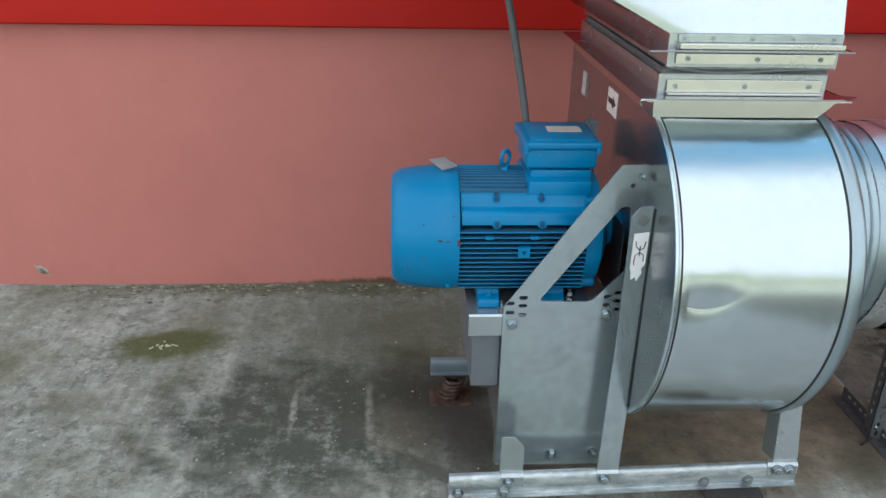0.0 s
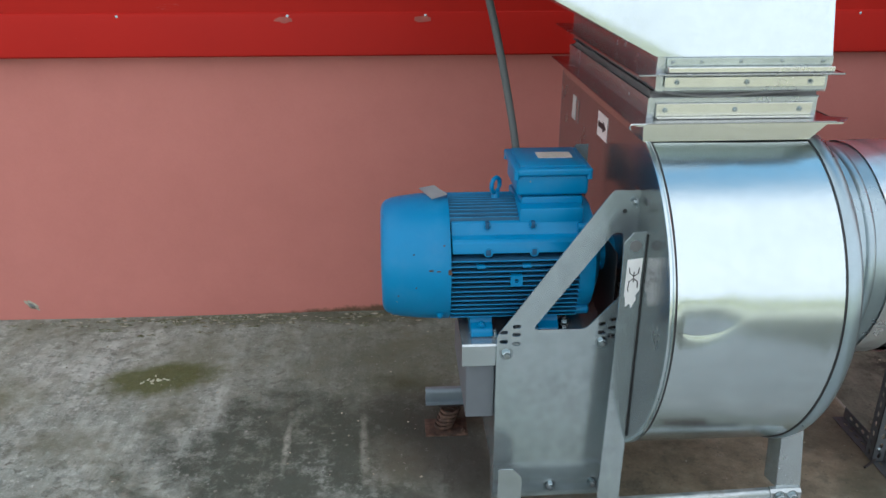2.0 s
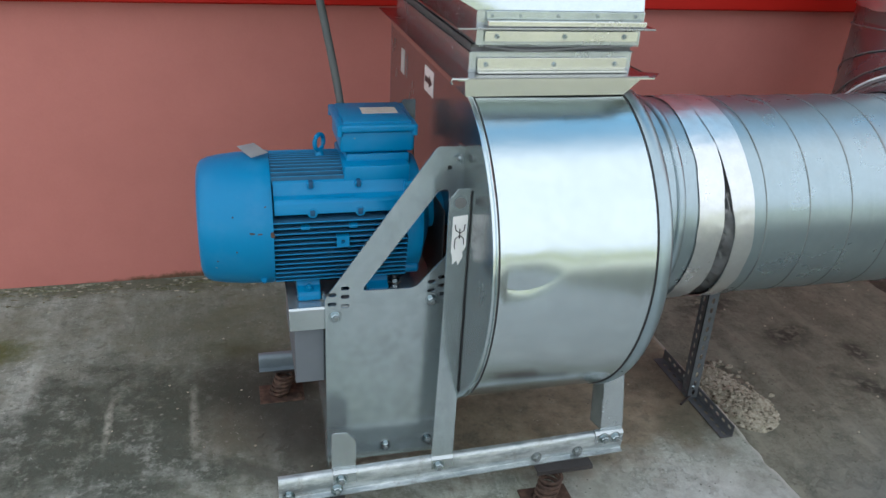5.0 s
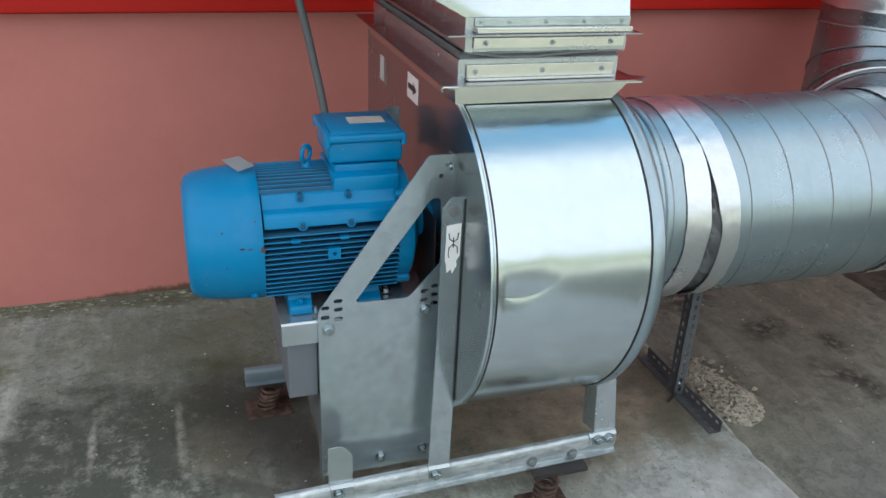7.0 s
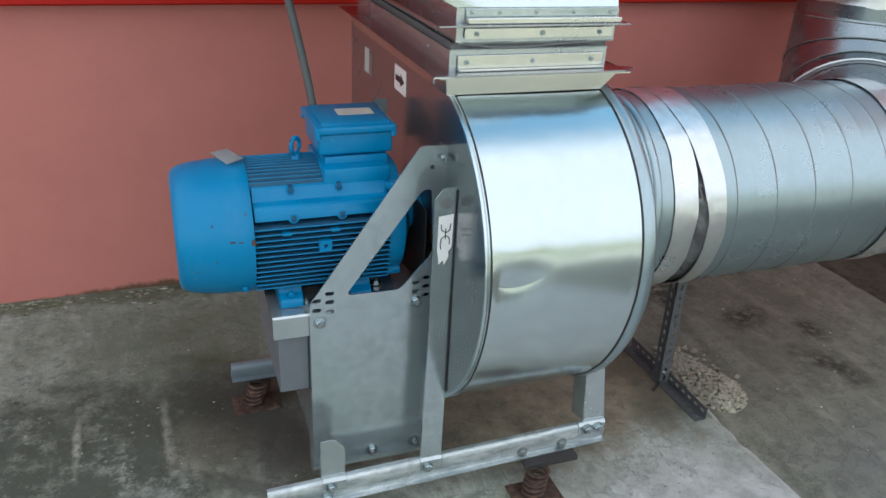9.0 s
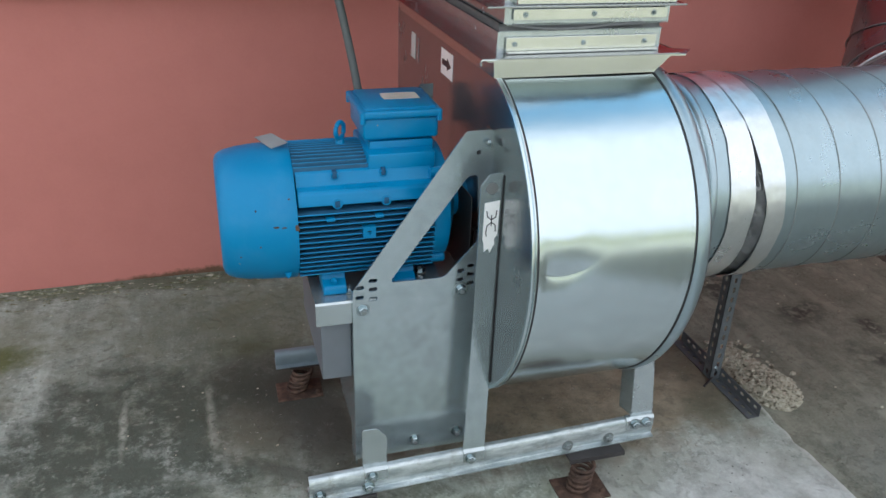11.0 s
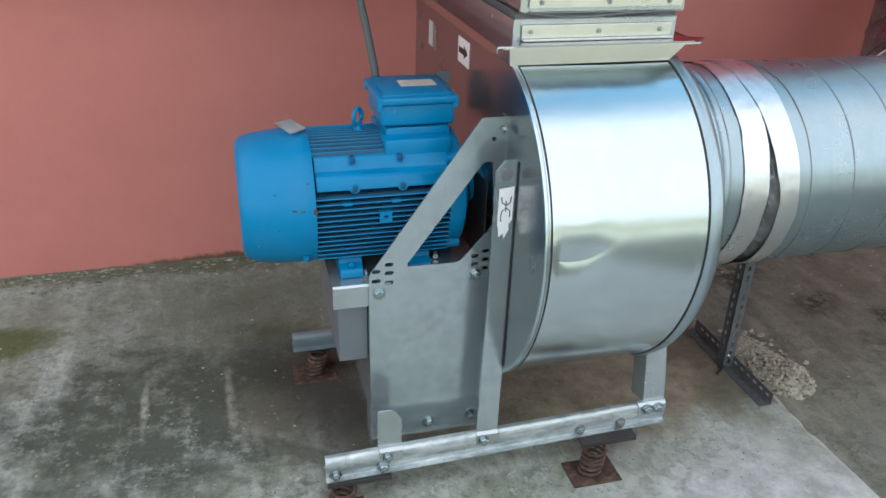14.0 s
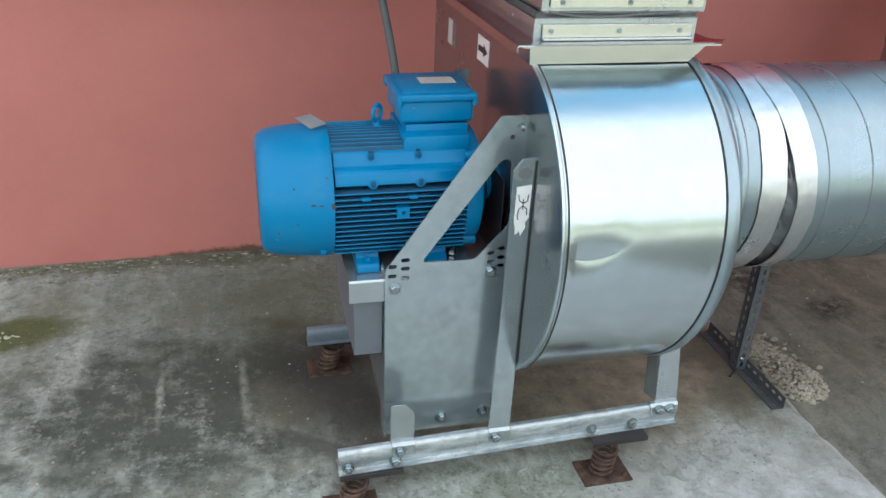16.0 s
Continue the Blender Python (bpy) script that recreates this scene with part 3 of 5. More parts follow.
solid("wall_upper", prism(cladding, "x", -6, 6), RED, "red painted sheet-metal cladding of the upper wall", "wall", "structure")
flash = [(WALL_Y + 0.01, 1.10), (1.384, 1.098), (1.378, 1.104), (1.392, 1.235), (1.398, 1.252), (CLAD_Y - 0.001, 1.256), (CLAD_Y - 0.001, 1.246), (1.404, 1.238), (1.388, 1.112), (WALL_Y + 0.01, 1.108)]
trim = solid("trim", prism(flash, "x", -6, 6), RED, "red folded metal drip flashing along the wall", "flashing", "structure")
for sx in (-3.05, -2.45, -1.53, -0.916, -0.408, 0.62, 1.26, 1.9):
    if sx in (-0.916, -0.408):
        smear = bmesh.new()
        bmesh.ops.create_icosphere(smear, subdivisions=3, radius=1.0)
        for v in smear.verts:
            q = 1 + 0.5 * noise.noise(v.co * 1.9 + Vector((sx * 7, 0, 0)))
            v.co = Vector((sx - 0.012 + v.co.x * 0.030 * q, 1.3905 + 0.105 * (v.co.z * 0.010) + v.co.y * 0.0012, 1.230 + v.co.z * 0.011 * q))
        part("sealant_smear", smear, SMEAR, trim, "pale dried sealant smear")
    bolt(trim, (sx, 1.395, 1.243), (0, -1, 0.1), 0.0045, "screw")


def lump(cx, cy, cz, rx, ry, rz, seed, sub=3, rough=0.35):
    bm = bmesh.new()
    bmesh.ops.create_icosphere(bm, subdivisions=sub, radius=1.0)
    for v in bm.verts:
        d = 1 + rough * noise.noise(v.co * 1.7 + Vector((seed, 0, 0))) + rough * 0.5 * noise.noise(v.co * 5 + Vector((0, seed, 0))) + (rough * 0.45 * noise.noise(v.co * 13 + Vector((0, 0, seed))) if sub > 4 else 0)
        v.co = Vector((cx + v.co.x * rx * d, cy + v.co.y * ry * d, cz + v.co.z * rz * d))
    return bm


# ---- fan housing ----
AX_Y, AX_Z = 0.29, 0.745
XL, XR = 0.060, 0.434  # seams of the scroll sheet
PL, PR = 0.046, 0.470  # side plates
TOP_Z, BACK_Y = 1.100, 1.04
SPIRAL = [(116, 0.398), (132, 0.424), (147, 0.446), (160, 0.463), (172, 0.475), (184, 0.481), (197, 0.483), (210, 0.487), (222, 0.493), (239, 0.502), (270, 0.53), (300, 0.60), (330, 0.67), (360, 0.75)]


def spiral_r(a):
    for (a0, r0), (a1, r1) in zip(SPIRAL, SPIRAL[1:]):
        if a <= a1:
            t = (a - a0) / (a1 - a0)
            return r0 + (r1 - r0) * t
    return SPIRAL[-1][1]


def scroll_path(step=0.25):
    """Points (y, z) of the scroll, smoothed, from the tongue round to the back of the outlet."""
    angles = [116 + step * k for k in range(int((360 - 116) / step) + 1)]
    radii = [spiral_r(a) for a in angles]
    for _ in range(760):
        radii = [radii[0]] + [(radii[i - 1] + 2 * radii[i] + radii[i + 1]) / 4 for i in range(1, len(radii) - 1)] + [radii[-1]]
    pts = [(AX_Y + r * math.cos(radians(a)), AX_Z + r * math.sin(radians(a))) for a, r in zip(angles, radii)]
    return pts + [(BACK_Y, AX_Z + (TOP_Z - AX_Z) * k / 8) for k in range(1, 9)]


PATH_YZ = scroll_path()


def normals(pts):
    out = []
    for i in range(len(pts)):
        p, q = pts[max(i - 1, 0)], pts[min(i + 1, len(pts) - 1)]
        d = Vector((q[0] - p[0], q[1] - p[1])).normalized()
        out.append((-d.y, d.x) if (-d.y * (pts[i][0] - AX_Y) + d.x * (pts[i][1] - AX_Z)) > 0 else (d.y, -d.x))
    return out


PATH_N = normals(PATH_YZ)


def along_scroll(profile):
    """Sweeps (x, offset) pairs along the scroll's outline."""
    verts, faces, n = [], [], len(profile)
    for (y, z), (ny, nz) in zip(PATH_YZ, PATH_N):
        verts += [(x, y + ny * o, z + nz * o) for x, o in profile]
    for i in range(len(PATH_YZ) - 1):
        faces += [(i * n + k, i * n + k + 1, (i + 1) * n + k + 1, (i + 1) * n + k) for k in range(n - 1)]
    return from_lists(verts, faces)


def dented_sheet():
    nx = 110
    verts, faces = [], []
    for (y, z), (ny, nz) in zip(PATH_YZ, PATH_N):
        for k in range(nx + 1):
            x = XL + (XR - XL) * k / nx
            d = 0.0022 * noise.noise(Vector((x * 3.0, y * 3.2, z * 3.2)))
            # a dent that sinks towards a smile-shaped crease and springs back below it
            u, v = (x - 0.120) / 0.062, z - 0.742 - 5.0 * (x - 0.120) ** 2
            if v > 0:
                fold = max(0.0, 1 - v / 0.085) ** 1.6
            else:
                fold = 0.5 * math.exp(v / 0.017) + 0.5 * math.exp(-((v / 0.055) ** 2))
            d -= 0.0088 * math.exp(-abs(u) ** 2.6) * fold
            edge = min(1.0, min(k, nx - k) / 6)
            if y > 0.4:
                edge = 0
            verts.append((x, y + ny * d * edge, z + nz * d * edge))
    w = nx + 1
    for i in range(len(PATH_YZ) - 1):
        faces += [(i * w + k, i * w + k + 1, (i + 1) * w + k + 1, (i + 1) * w + k) for k in range(nx)]
    return from_lists(verts, faces)


fan = thing("centrifugal_fan", (0.245, 0.29, 0.16), "shiny galvanised steel centrifugal fan housing with a dented scroll", "fan")
part("scroll_sheet", dented_sheet(), STEEL_SHINY, fan, "mirror-bright curved sheet with a dent", 60)
part("rim", along_scroll([(XL - 0.001, 0.000), (XL - 0.003, 0.0030), (XL - 0.006, 0.0036), (XL - 0.0075, 0.001), (XL - 0.010, 0.0035), (PL - 0.001, 0.0025), (PL - 0.0018, -0.003), (PL + 0.0005, -0.008)]), STEEL_SHINY, fan, "rolled bright rim", 60)
part("rim", along_scroll([(XR + 0.001, 0.000), (XR + 0.006, 0.004), (XR + 0.018, 0.006), (XR + 0.030, 0.003), (PR + 0.002, -0.002), (PR + 0.003, -0.007), (PR - 0.0005, -0.009)]), STEEL_DUCT, fan, "rolled rim", 60)
for sx in (XL, XR):
    part("seam", along_scroll([(sx - 0.003, -0.002), (sx - 0.002, 0.002), (sx + 0.002, 0.002), (sx + 0.003, -0.002)]), BLACK, fan, "black sealant seam", 60)
side = [(y + ny * -0.004, z + nz * -0.004) for (y, z), (ny, nz) in zip(PATH_YZ, PATH_N)]
part("side_plate", plate(side, [], "x", PL, PL + 0.003), STEEL_SIDE, fan, "", 20)
inlet = ring_pts(AX_Y, AX_Z, 0.27, 64)
part("side_plate", plate(side, [inlet], "x", PR - 0.003, PR), STEEL, fan, "", 20)
# inlet spigot with a raised bead
R_D = 0.285
part("inlet_spigot", open_lathe([(PR - 0.001, R_D + 0.035), (PR + 0.006, R_D + 0.030), (PR + 0.02, R_D + 0.012), (PR + 0.05, R_D + 0.004), (0.575, R_D), (0.585, R_D + 0.001), (0.590, R_D + 0.007), (0.598, R_D + 0.009), (0.606, R_D + 0.007), (0.611, R_D + 0.001), (0.625, R_D), (0.716, R_D)], "x", (AX_Y, AX_Z), 96), STEEL_DUCT, fan, "round inlet spigot with a raised bead", 40)
# outlet collar
collar = [[(0.040, 0.0945, 1.100), (0.434, 0.0945, 1.100), (0.470, 1.0, 1.092), (0.0445, 1.0, 1.092)],
          [(0.037, 0.094, 1.142), (0.478, 0.094, 1.142), (0.480, 0.985, 1.142), (0.0215, 0.985, 1.142)],
          [(0.012, 0.064, 1.143), (0.492, 0.064, 1.143), (0.484, 1.01, 1.143), (0.004, 1.01, 1.143)],
          [(0.012, 0.064, 1.147), (0.492, 0.064, 1.147), (0.484, 1.01, 1.147), (0.004, 1.01, 1.147)]]
cv = [p for lp in collar for p in lp]
part("outlet_collar", from_lists(cv, [(r * 4 + k, r * 4 + (k + 1) % 4, r * 4 + 4 + (k + 1) % 4, r * 4 + 4 + k) for r in range(3) for k in range(4)]), STEEL_BRIGHT, fan, "flared outlet collar", 20)
# bent corner of the collar's flange
part("flange_corner", from_lists([(0.470, 0.062, 1.148), (0.492, 0.062, 1.148), (0.512, 0.082, 1.153), (0.480, 0.12, 1.149)], [(0, 1, 2, 3)]), STEEL_SIDE, fan, "bent sheet corner", 0)
part("flange_curl", tube(smoothed([(0.000, 0.066, 1.136), (-0.003, 0.064, 1.142), (0.000, 0.061, 1.1478), (0.016, 0.060, 1.1482), (0.034, 0.060, 1.1478)]), 0.0022, 8), STEEL_BRIGHT, fan, "curled bright sheet lip", 60)
# stickers on the side plate
part("arrow_sticker", box(PL - 0.0012, PL - 0.0004, 0.424, 0.530, 1.008, 1.076, 0), WHITE, fan, "white sticker with a black arrow", 0)
part("arrow_mark", plate([(0.520, 1.034), (0.520, 1.050), (0.472, 1.050), (0.472, 1.059), (0.436, 1.042), (0.472, 1.025), (0.472, 1.034)], [], "x", PL - 0.0018, PL - 0.0013), DARK_FILL, fan, "black arrow", 0)
part("rating_plate", box(PL - 0.0016, PL - 0.0004, 0.812, 0.860, 0.979, 1.054, 0.0004), TAG, fan, "small riveted metal plate", 0)
part("rating_plate", box(PL - 0.0014, PL - 0.0004, 0.774, 0.802, 0.977, 1.049, 0.0004), STEEL_DULL, fan, "small riveted metal plate", 0)

# ---- flexible connector on the outlet ----
flex = thing("flexible_connector", (0.26, 0.5, 1.147), "flexible duct connector of galvanised frames round a grey fabric band", "duct connector")


def hoop(x0, x1, y0, y1, z0, z1, t=0.002):
    return join(box(x0, x1, y0, y0 + t, z0, z1, 0), box(x0, x1, y1 - t, y1, z0, z1, 0), box(x0, x0 + t, y0 + t, y1 - t, z0, z1, 0), box(x1 - t, x1, y0 + t, y1 - t, z0, z1, 0))


part("lower_flange", box(-0.002, 0.474, 0.060, 1.012, 1.1475, 1.1515, 0.0008), STEEL_SIDE, flex, "", 20)
part("lower_frame", hoop(0.048, 0.446, 0.110, 0.965, 1.1518, 1.197), STEEL, flex, "", 20)
part("cover_strip", box(0.066, 0.432, 0.1020, 0.1060, 1.157, 1.186, 0.001), STEEL_BRIGHT, flex, "bright cover strip", 20)
part("cover_lip", box(0.066, 0.432, 0.090, 0.1060, 1.1524, 1.1568, 0.001), STEEL_BRIGHT, flex, "", 20)


def sagging_band(x0, x1, y0, y1, z0, z1):
    """A slightly puckered fabric band round the connector."""
    loop = [(x0, y0), (x1, y0), (x1, y1), (x0, y1)]
    pts, nrm = [], []
    for (ax, ay), (bx, by), (nx, ny) in zip(loop, loop[1:] + loop[:1], ((0, -1), (1, 0), (0, 1), (-1, 0))):
        for k in range(24):
            t = k / 24
            pts.append((ax + (bx - ax) * t, ay + (by - ay) * t))
            nrm.append((nx, ny))
    verts, faces, rows = [], [], 6
    for (x, y), (nx, ny) in zip(pts, nrm):
        for r in range(rows + 1):
            t = r / rows
            o = -0.012 * math.sin(math.pi * t) + 0.004 * noise.noise(Vector((x * 30, y * 30, t * 3)))
            verts.append((x + nx * o, y + ny * o, z0 + (z1 - z0) * t))
    n, w = len(pts), rows + 1
    for i in range(n):
        j = (i + 1) % n
        faces += [(i * w + r, j * w + r, j * w + r + 1, i * w + r + 1) for r in range(rows)]
    return from_lists(verts, faces)


part("fabric_band", sagging_band(0.054, 0.452, 0.112, 0.962, 1.196, 1.214), FABRIC, flex, "puckered grey fabric band", 60)
part("upper_frame", hoop(0.062, 0.462, 0.112, 0.975, 1.213, 1.2525), STEEL, flex, "", 20)
part("cover_strip", box(0.080, 0.452, 0.1040, 0.1080, 1.222, 1.2455, 0.001), STEEL_BRIGHT, flex, "bright cover strip", 20)
for bx in (0.086, 0.250, 0.402):
    bolt(flex, (bx, 0.1020, 1.1715), (0, -1, 0), 0.0055, "rivet")
for bx in (0.108, 0.270, 0.418):
    bolt(flex, (bx, 0.1040, 1.2335), (0, -1, 0), 0.0055, "rivet")
part("loose_fold", tube(smoothed([(0.082, 0.110, 1.2115), (0.12, 0.107, 1.2065), (0.17, 0.105, 1.2020), (0.23, 0.105, 1.2025), (0.31, 0.107, 1.2075), (0.40, 0.110, 1.2105)]), 0.0030, 8), FABRIC, flex, "loose fold of grey fabric", 60)
tooth = bpy.data.meshes.new("crimp_tooth")
tb = box(-0.0015, 0.0015, -0.0012, 0.0012, -0.0018, 0.0018, 0.0004, 1)
tb.to_mesh(tooth)
tb.free()
tooth.materials.append(STEEL_DULL)
for zz, x0, x1 in ((1.1985, 0.054, 0.444), (1.2115, 0.070, 0.458)):
    for k in range(64):
        ob = link_mesh("crimp_tooth", tooth, flex)
        ob.location = Vector((x0 + (x1 - x0) * k / 63, 0.1075 if zz < 1.2 else 0.1100, zz)) - base_of(flex)

# ---- hood above the connector ----
hood = thing("duct_hood", (0.26, 0.5, 1.253), "bright galvanised sheet-metal duct hood widening upward", "duct")
part("flange", box(0.008, 0.480, 0.072, 1.02, 1.2530, 1.2570, 0.0008), STEEL_SIDE, hood, "", 20)
part("rim_strip", hoop(0.060, 0.466, 0.1105, 0.985, 1.2572, 1.289), STEEL, hood, "", 20)
part("angle_strip", box(0.080, 0.462, 0.1040, 0.1080, 1.2704, 1.2885, 0.001), STEEL_DULL, hood, "grey angle strip with screws", 20)
part("angle_lip", box(0.080, 0.462, 0.086, 0.1080, 1.2574, 1.2700, 0.002), STEEL_BRIGHT, hood, "", 20)
hv = [(0.058, 0.112, 1.2895), (0.464, 0.112, 1.2895), (0.464, 0.98, 1.2895), (0.058, 0.98, 1.2895),
      (-0.62, 0.114, 1.64), (0.450, 0.176, 1.64), (0.450, 0.98, 1.64), (-0.62, 0.98, 1.64),
      (-0.62, 0.114, 1.95), (0.450, 0.176, 1.95), (0.450, 0.98, 1.95), (-0.62, 0.98, 1.95), (0.130, 0.112, 1.2895)]
hb = from_lists(hv, [(0, 12, 4), (12, 1, 5), (12, 5, 4), (1, 2, 6, 5), (2, 3, 7, 6), (3, 0, 4, 7), (4, 5, 9, 8), (5, 6, 10, 9), (6, 7, 11, 10), (7, 4, 8, 11), (8, 9, 10, 11)])
part("hood_sheet", hb, STEEL_SHINY, hood, "bright flat sheet", 20)
for sx in (0.094, 0.16, 0.25, 0.345, 0.44):
    bolt(hood, (sx, 0.1040, 1.279), (0, -1, 0), 0.004, "screw")

# ---- support frame ----
stand = thing("support_frame", (0.05, 0.29, 0.075), "galvanised steel fan support frame on two long rails", "frame")
FY = 0.085


def rail(y_face, back):
    """A channel rail: a tall face, a rounded top and a lip along the bottom. back: +1 turns the lips to +y."""
    o = [(0.0005, 0.082), (-0.0015, 0.092), (-0.0025, 0.112), (-0.0015, 0.132), (0.001, 0.144), (0.005, 0.151), (0.010, 0.153), (0.018, 0.154), (0.018, 0.150), (0.011, 0.149), (0.0075, 0.146), (0.004, 0.140), (0.004, 0.0775), (0.050, 0.0775), (0.050, 0.0735), (-0.014, 0.0735), (-0.015, 0.0775), (-0.003, 0.079)]
    return [(y_face + back * a, 0.11375 + (b - 0.11375) * 0.81) for a, b in o]


RX0, RX1 = -0.420, 0.548


def askew(x):
    """Sideways shift that skews the front rail to fit the camera's view."""
    return 0.034 * (x - 0.064)


front = prism(rail(0.0, 1), "x", RX0, RX1)
for v in front.verts:
    v.co.y += askew(v.co.x)
part("front_rail", front, RAIL, stand, "scuffed hot-dip galvanised channel rail", 40)
part("rear_rail", prism([(a, 0.113 + (b - 0.113) * 0.81) for a, b in rail(0.58, 1)], "x", -0.448, RX1), REAR_ZINC, stand, "scuffed hot-dip galvanised channel rail", 40)
for bx, bz in ((0.285, 0.100), (0.410, 0.100)):
    bolt(stand, (bx, askew(bx) - 0.0015, bz), (0, -1, 0), 0.0140, "bolt", SEAM)
for bx, bz in ((-0.261, 0.127), (0.0, 0.126), (0.487, 0.132), (0.522, 0.132), (-0.272, 0.098), (-0.396, 0.098)):
    bolt(stand, (bx, askew(bx) - 0.0045, bz), (0, -1, 0), 0.0145)

tri = rounded([(-0.197, 0.622), (-0.061, 0.620), (0.022, 0.712), (0.012, 0.880), (-0.010, 0.880)], 0.016)
slots_l = [slot(x, z, 0.022, 0.0105) for x, z in ((-0.268, 0.616), (-0.236, 0.632), (-0.268, 0.590), (-0.236, 0.609), (-0.236, 0.583))]
slots_r = [slot(x, z, 0.020, 0.0105) for x, z in ((-0.020, 0.634), (0.006, 0.645), (-0.020, 0.610), (0.006, 0.621), (0.006, 0.597))]
outer = rounded([(-0.285, 0.104), (-0.285, 0.606), (-0.020, 0.986), (0.046, 0.986), (0.046, 0.104)], 0.006, 3)
part("front_plate", plate(outer, [tri] + slots_l + slots_r + [ring_pts(0.011, 0.934, 0.0055)], "y", FY, FY + 0.004), STEEL_DULL, stand, "grey galvanised gusset plate with slots and a triangular opening", 20)
# Dark block added behind the bolt hole so its shade is painted.
part("hole_shade", box(0.003, 0.019, FY + 0.0045, FY + 0.007, 0.926, 0.942, 0), DARK_FILL, stand)
part("plate_flange", box(-0.2845, -0.2805, FY + 0.0045, FY + 0.06, 0.083, 0.600, 0.001), STEEL_DULL, stand, "", 20)
part("plate_flange", box(0.042, 0.0455, FY + 0.0045, FY + 0.05, 0.083, 0.980, 0.001), STEEL_DULL, stand, "", 20)
part("back_plate", plate([(-0.285, 0.083), (-0.285, 0.606), (-0.020, 0.986), (0.016, 0.986), (0.016, 0.083)], [tri[::-1]], "y", 0.50, 0.504), STEEL_DULL, stand, "", 20)
part("side_panel", box(-0.2805, -0.2775, 0.146, 0.499, 0.16, 0.51, 0), STEEL_DULL, stand, "", 20)
part("motor_base", prism([(0.096, 0.516), (0.096, 0.572), (0.100, 0.577), (0.490, 0.577), (0.490, 0.516), (0.487, 0.516), (0.487, 0.573), (0.102, 0.573), (0.099, 0.570), (0.099, 0.516)], "x", -0.372, 0.016), STEEL, stand, "folded motor base plate", 20)
part("base_channel", box(-0.360, -0.286, 0.112, 0.484, 0.350, 0.5725, 0.003), PRIMER, stand, "", 20)
tab = rounded([(-0.283, 0.146), (-0.283, 0.262), (-0.246, 0.262), (-0.221, 0.234), (-0.221, 0.146)], 0.004, 2)
part("tab", plate(tab, [ring_pts(-0.246, 0.196, 0.0025, 8)], "y", -0.0005, 0.0035), STEEL, stand, "", 20)
part("tab_fold", prism([(-0.0152, 0.1125), (-0.0152, 0.1425), (-0.0077, 0.1500), (0.0038, 0.1510), (0.0038, 0.1470), (-0.0057, 0.1470), (-0.0112, 0.1405), (-0.0112, 0.1125)], "x", -0.281, -0.221), STEEL, stand, "", 20)
# Black sheet added behind the triangular opening in place of its shade.
part("shade_panel", box(0.018, 0.021, FY + 0.055, 0.498, 0.16, 0.80, 0.001), BLACK, stand, "added black panel standing in for shade behind the opening", 20)
# strut from the rail up beside the housing, folded
sv = [(-0.018, 0.0005, 0.150), (0.040, 0.0005, 0.150), (0.0445, 0.010, 0.340), (0.0445, 0.010, 0.620), (0.0452, 0.008, 0.893), (0.0445, 0.008, 0.911), (0.014, 0.008, 0.909), (-0.007, 0.008, 0.882), (-0.007, 0.006, 0.60)]


def thick(verts, faces, vec):
    """A folded sheet given its front faces and the vector to its back."""
    n, v = len(verts), Vector(vec)
    out = [Vector(p) for p in verts] + [Vector(p) + v for p in verts]
    seen = {}
    for f in faces:
        for a, b in zip(f, f[1:] + f[:1]):
            seen[frozenset((a, b))] = seen.get(frozenset((a, b)), 0) + 1
    rim = [(a, b, n + b, n + a) for f in faces for a, b in zip(f, f[1:] + f[:1]) if seen[frozenset((a, b))] == 1]
    return from_lists(out, list(faces) + [tuple(n + i for i in reversed(f)) for f in faces] + rim)


sm = thick(sv, [(0, 1, 2), (0, 2, 8), (8, 2, 3), (8, 3, 4, 7), (7, 4, 5, 6)], (0, 0.004, 0))
strut = part("strut", sm, STEEL_DULL, stand, "folded grey steel strut with a sticker", 15)
part("strut_fold", prism([(-0.0063, 0.1125), (-0.0063, 0.1425), (0.0012, 0.1503), (0.0087, 0.1510), (0.0087, 0.1470), (0.0032, 0.1470), (-0.0023, 0.1405), (-0.0023, 0.1125)], "x", -0.018, 0.040), STEEL, stand, "", 20)
part("strut_edge", tube([(0.0445, 0.0075, 0.350), (0.0450, 0.0075, 0.62), (0.0456, 0.0055, 0.905)], 0.0024, 6), BLACK, stand, "black edge strip", 60)
part("plug", lathe([(0.0055, 0.012), (0.006, 0.014), (0.0085, 0.014)], "y", (0.020, 0.876), 24), RUBBER, strut, "round grey plug")
# sticker with an abstract link mark
def strut_y(x, z):
    """The strut's front face near its top."""
    return 0.006 + 0.002 * min(1.0, max(0.0, (z - 0.60) / 0.28)) + (0.004 * max(0.0, (x + 0.007) / 0.052) * max(0.0, 1 - (z - 0.60) / 0.28))


st_pts = [(0.004, 0.842), (0.040, 0.846), (0.039, 0.762), (0.031, 0.750), (0.033, 0.738), (0.022, 0.716), (0.018, 0.728), (0.008, 0.720), (0.006, 0.742), (0.003, 0.752)]
stk = from_lists([(x, strut_y(x, z) - 0.0012, z) for x, z in st_pts], [tuple(range(len(st_pts)))])
part("sticker", stk, WHITE, strut, "white sticker with black link-shaped marks", 0)


def mark(points):
    return part("sticker_mark", tube([(x, strut_y(x, z) - 0.0014, z) for x, z in points], 0.0014, 6), DARK_FILL, strut, "", 0)


mark([(0.010, 0.822), (0.012, 0.808), (0.022, 0.800), (0.032, 0.806), (0.034, 0.822)])
mark([(0.022, 0.811), (0.022, 0.785)])
mark([(0.010, 0.768), (0.012, 0.786), (0.022, 0.794), (0.032, 0.786), (0.033, 0.770)])
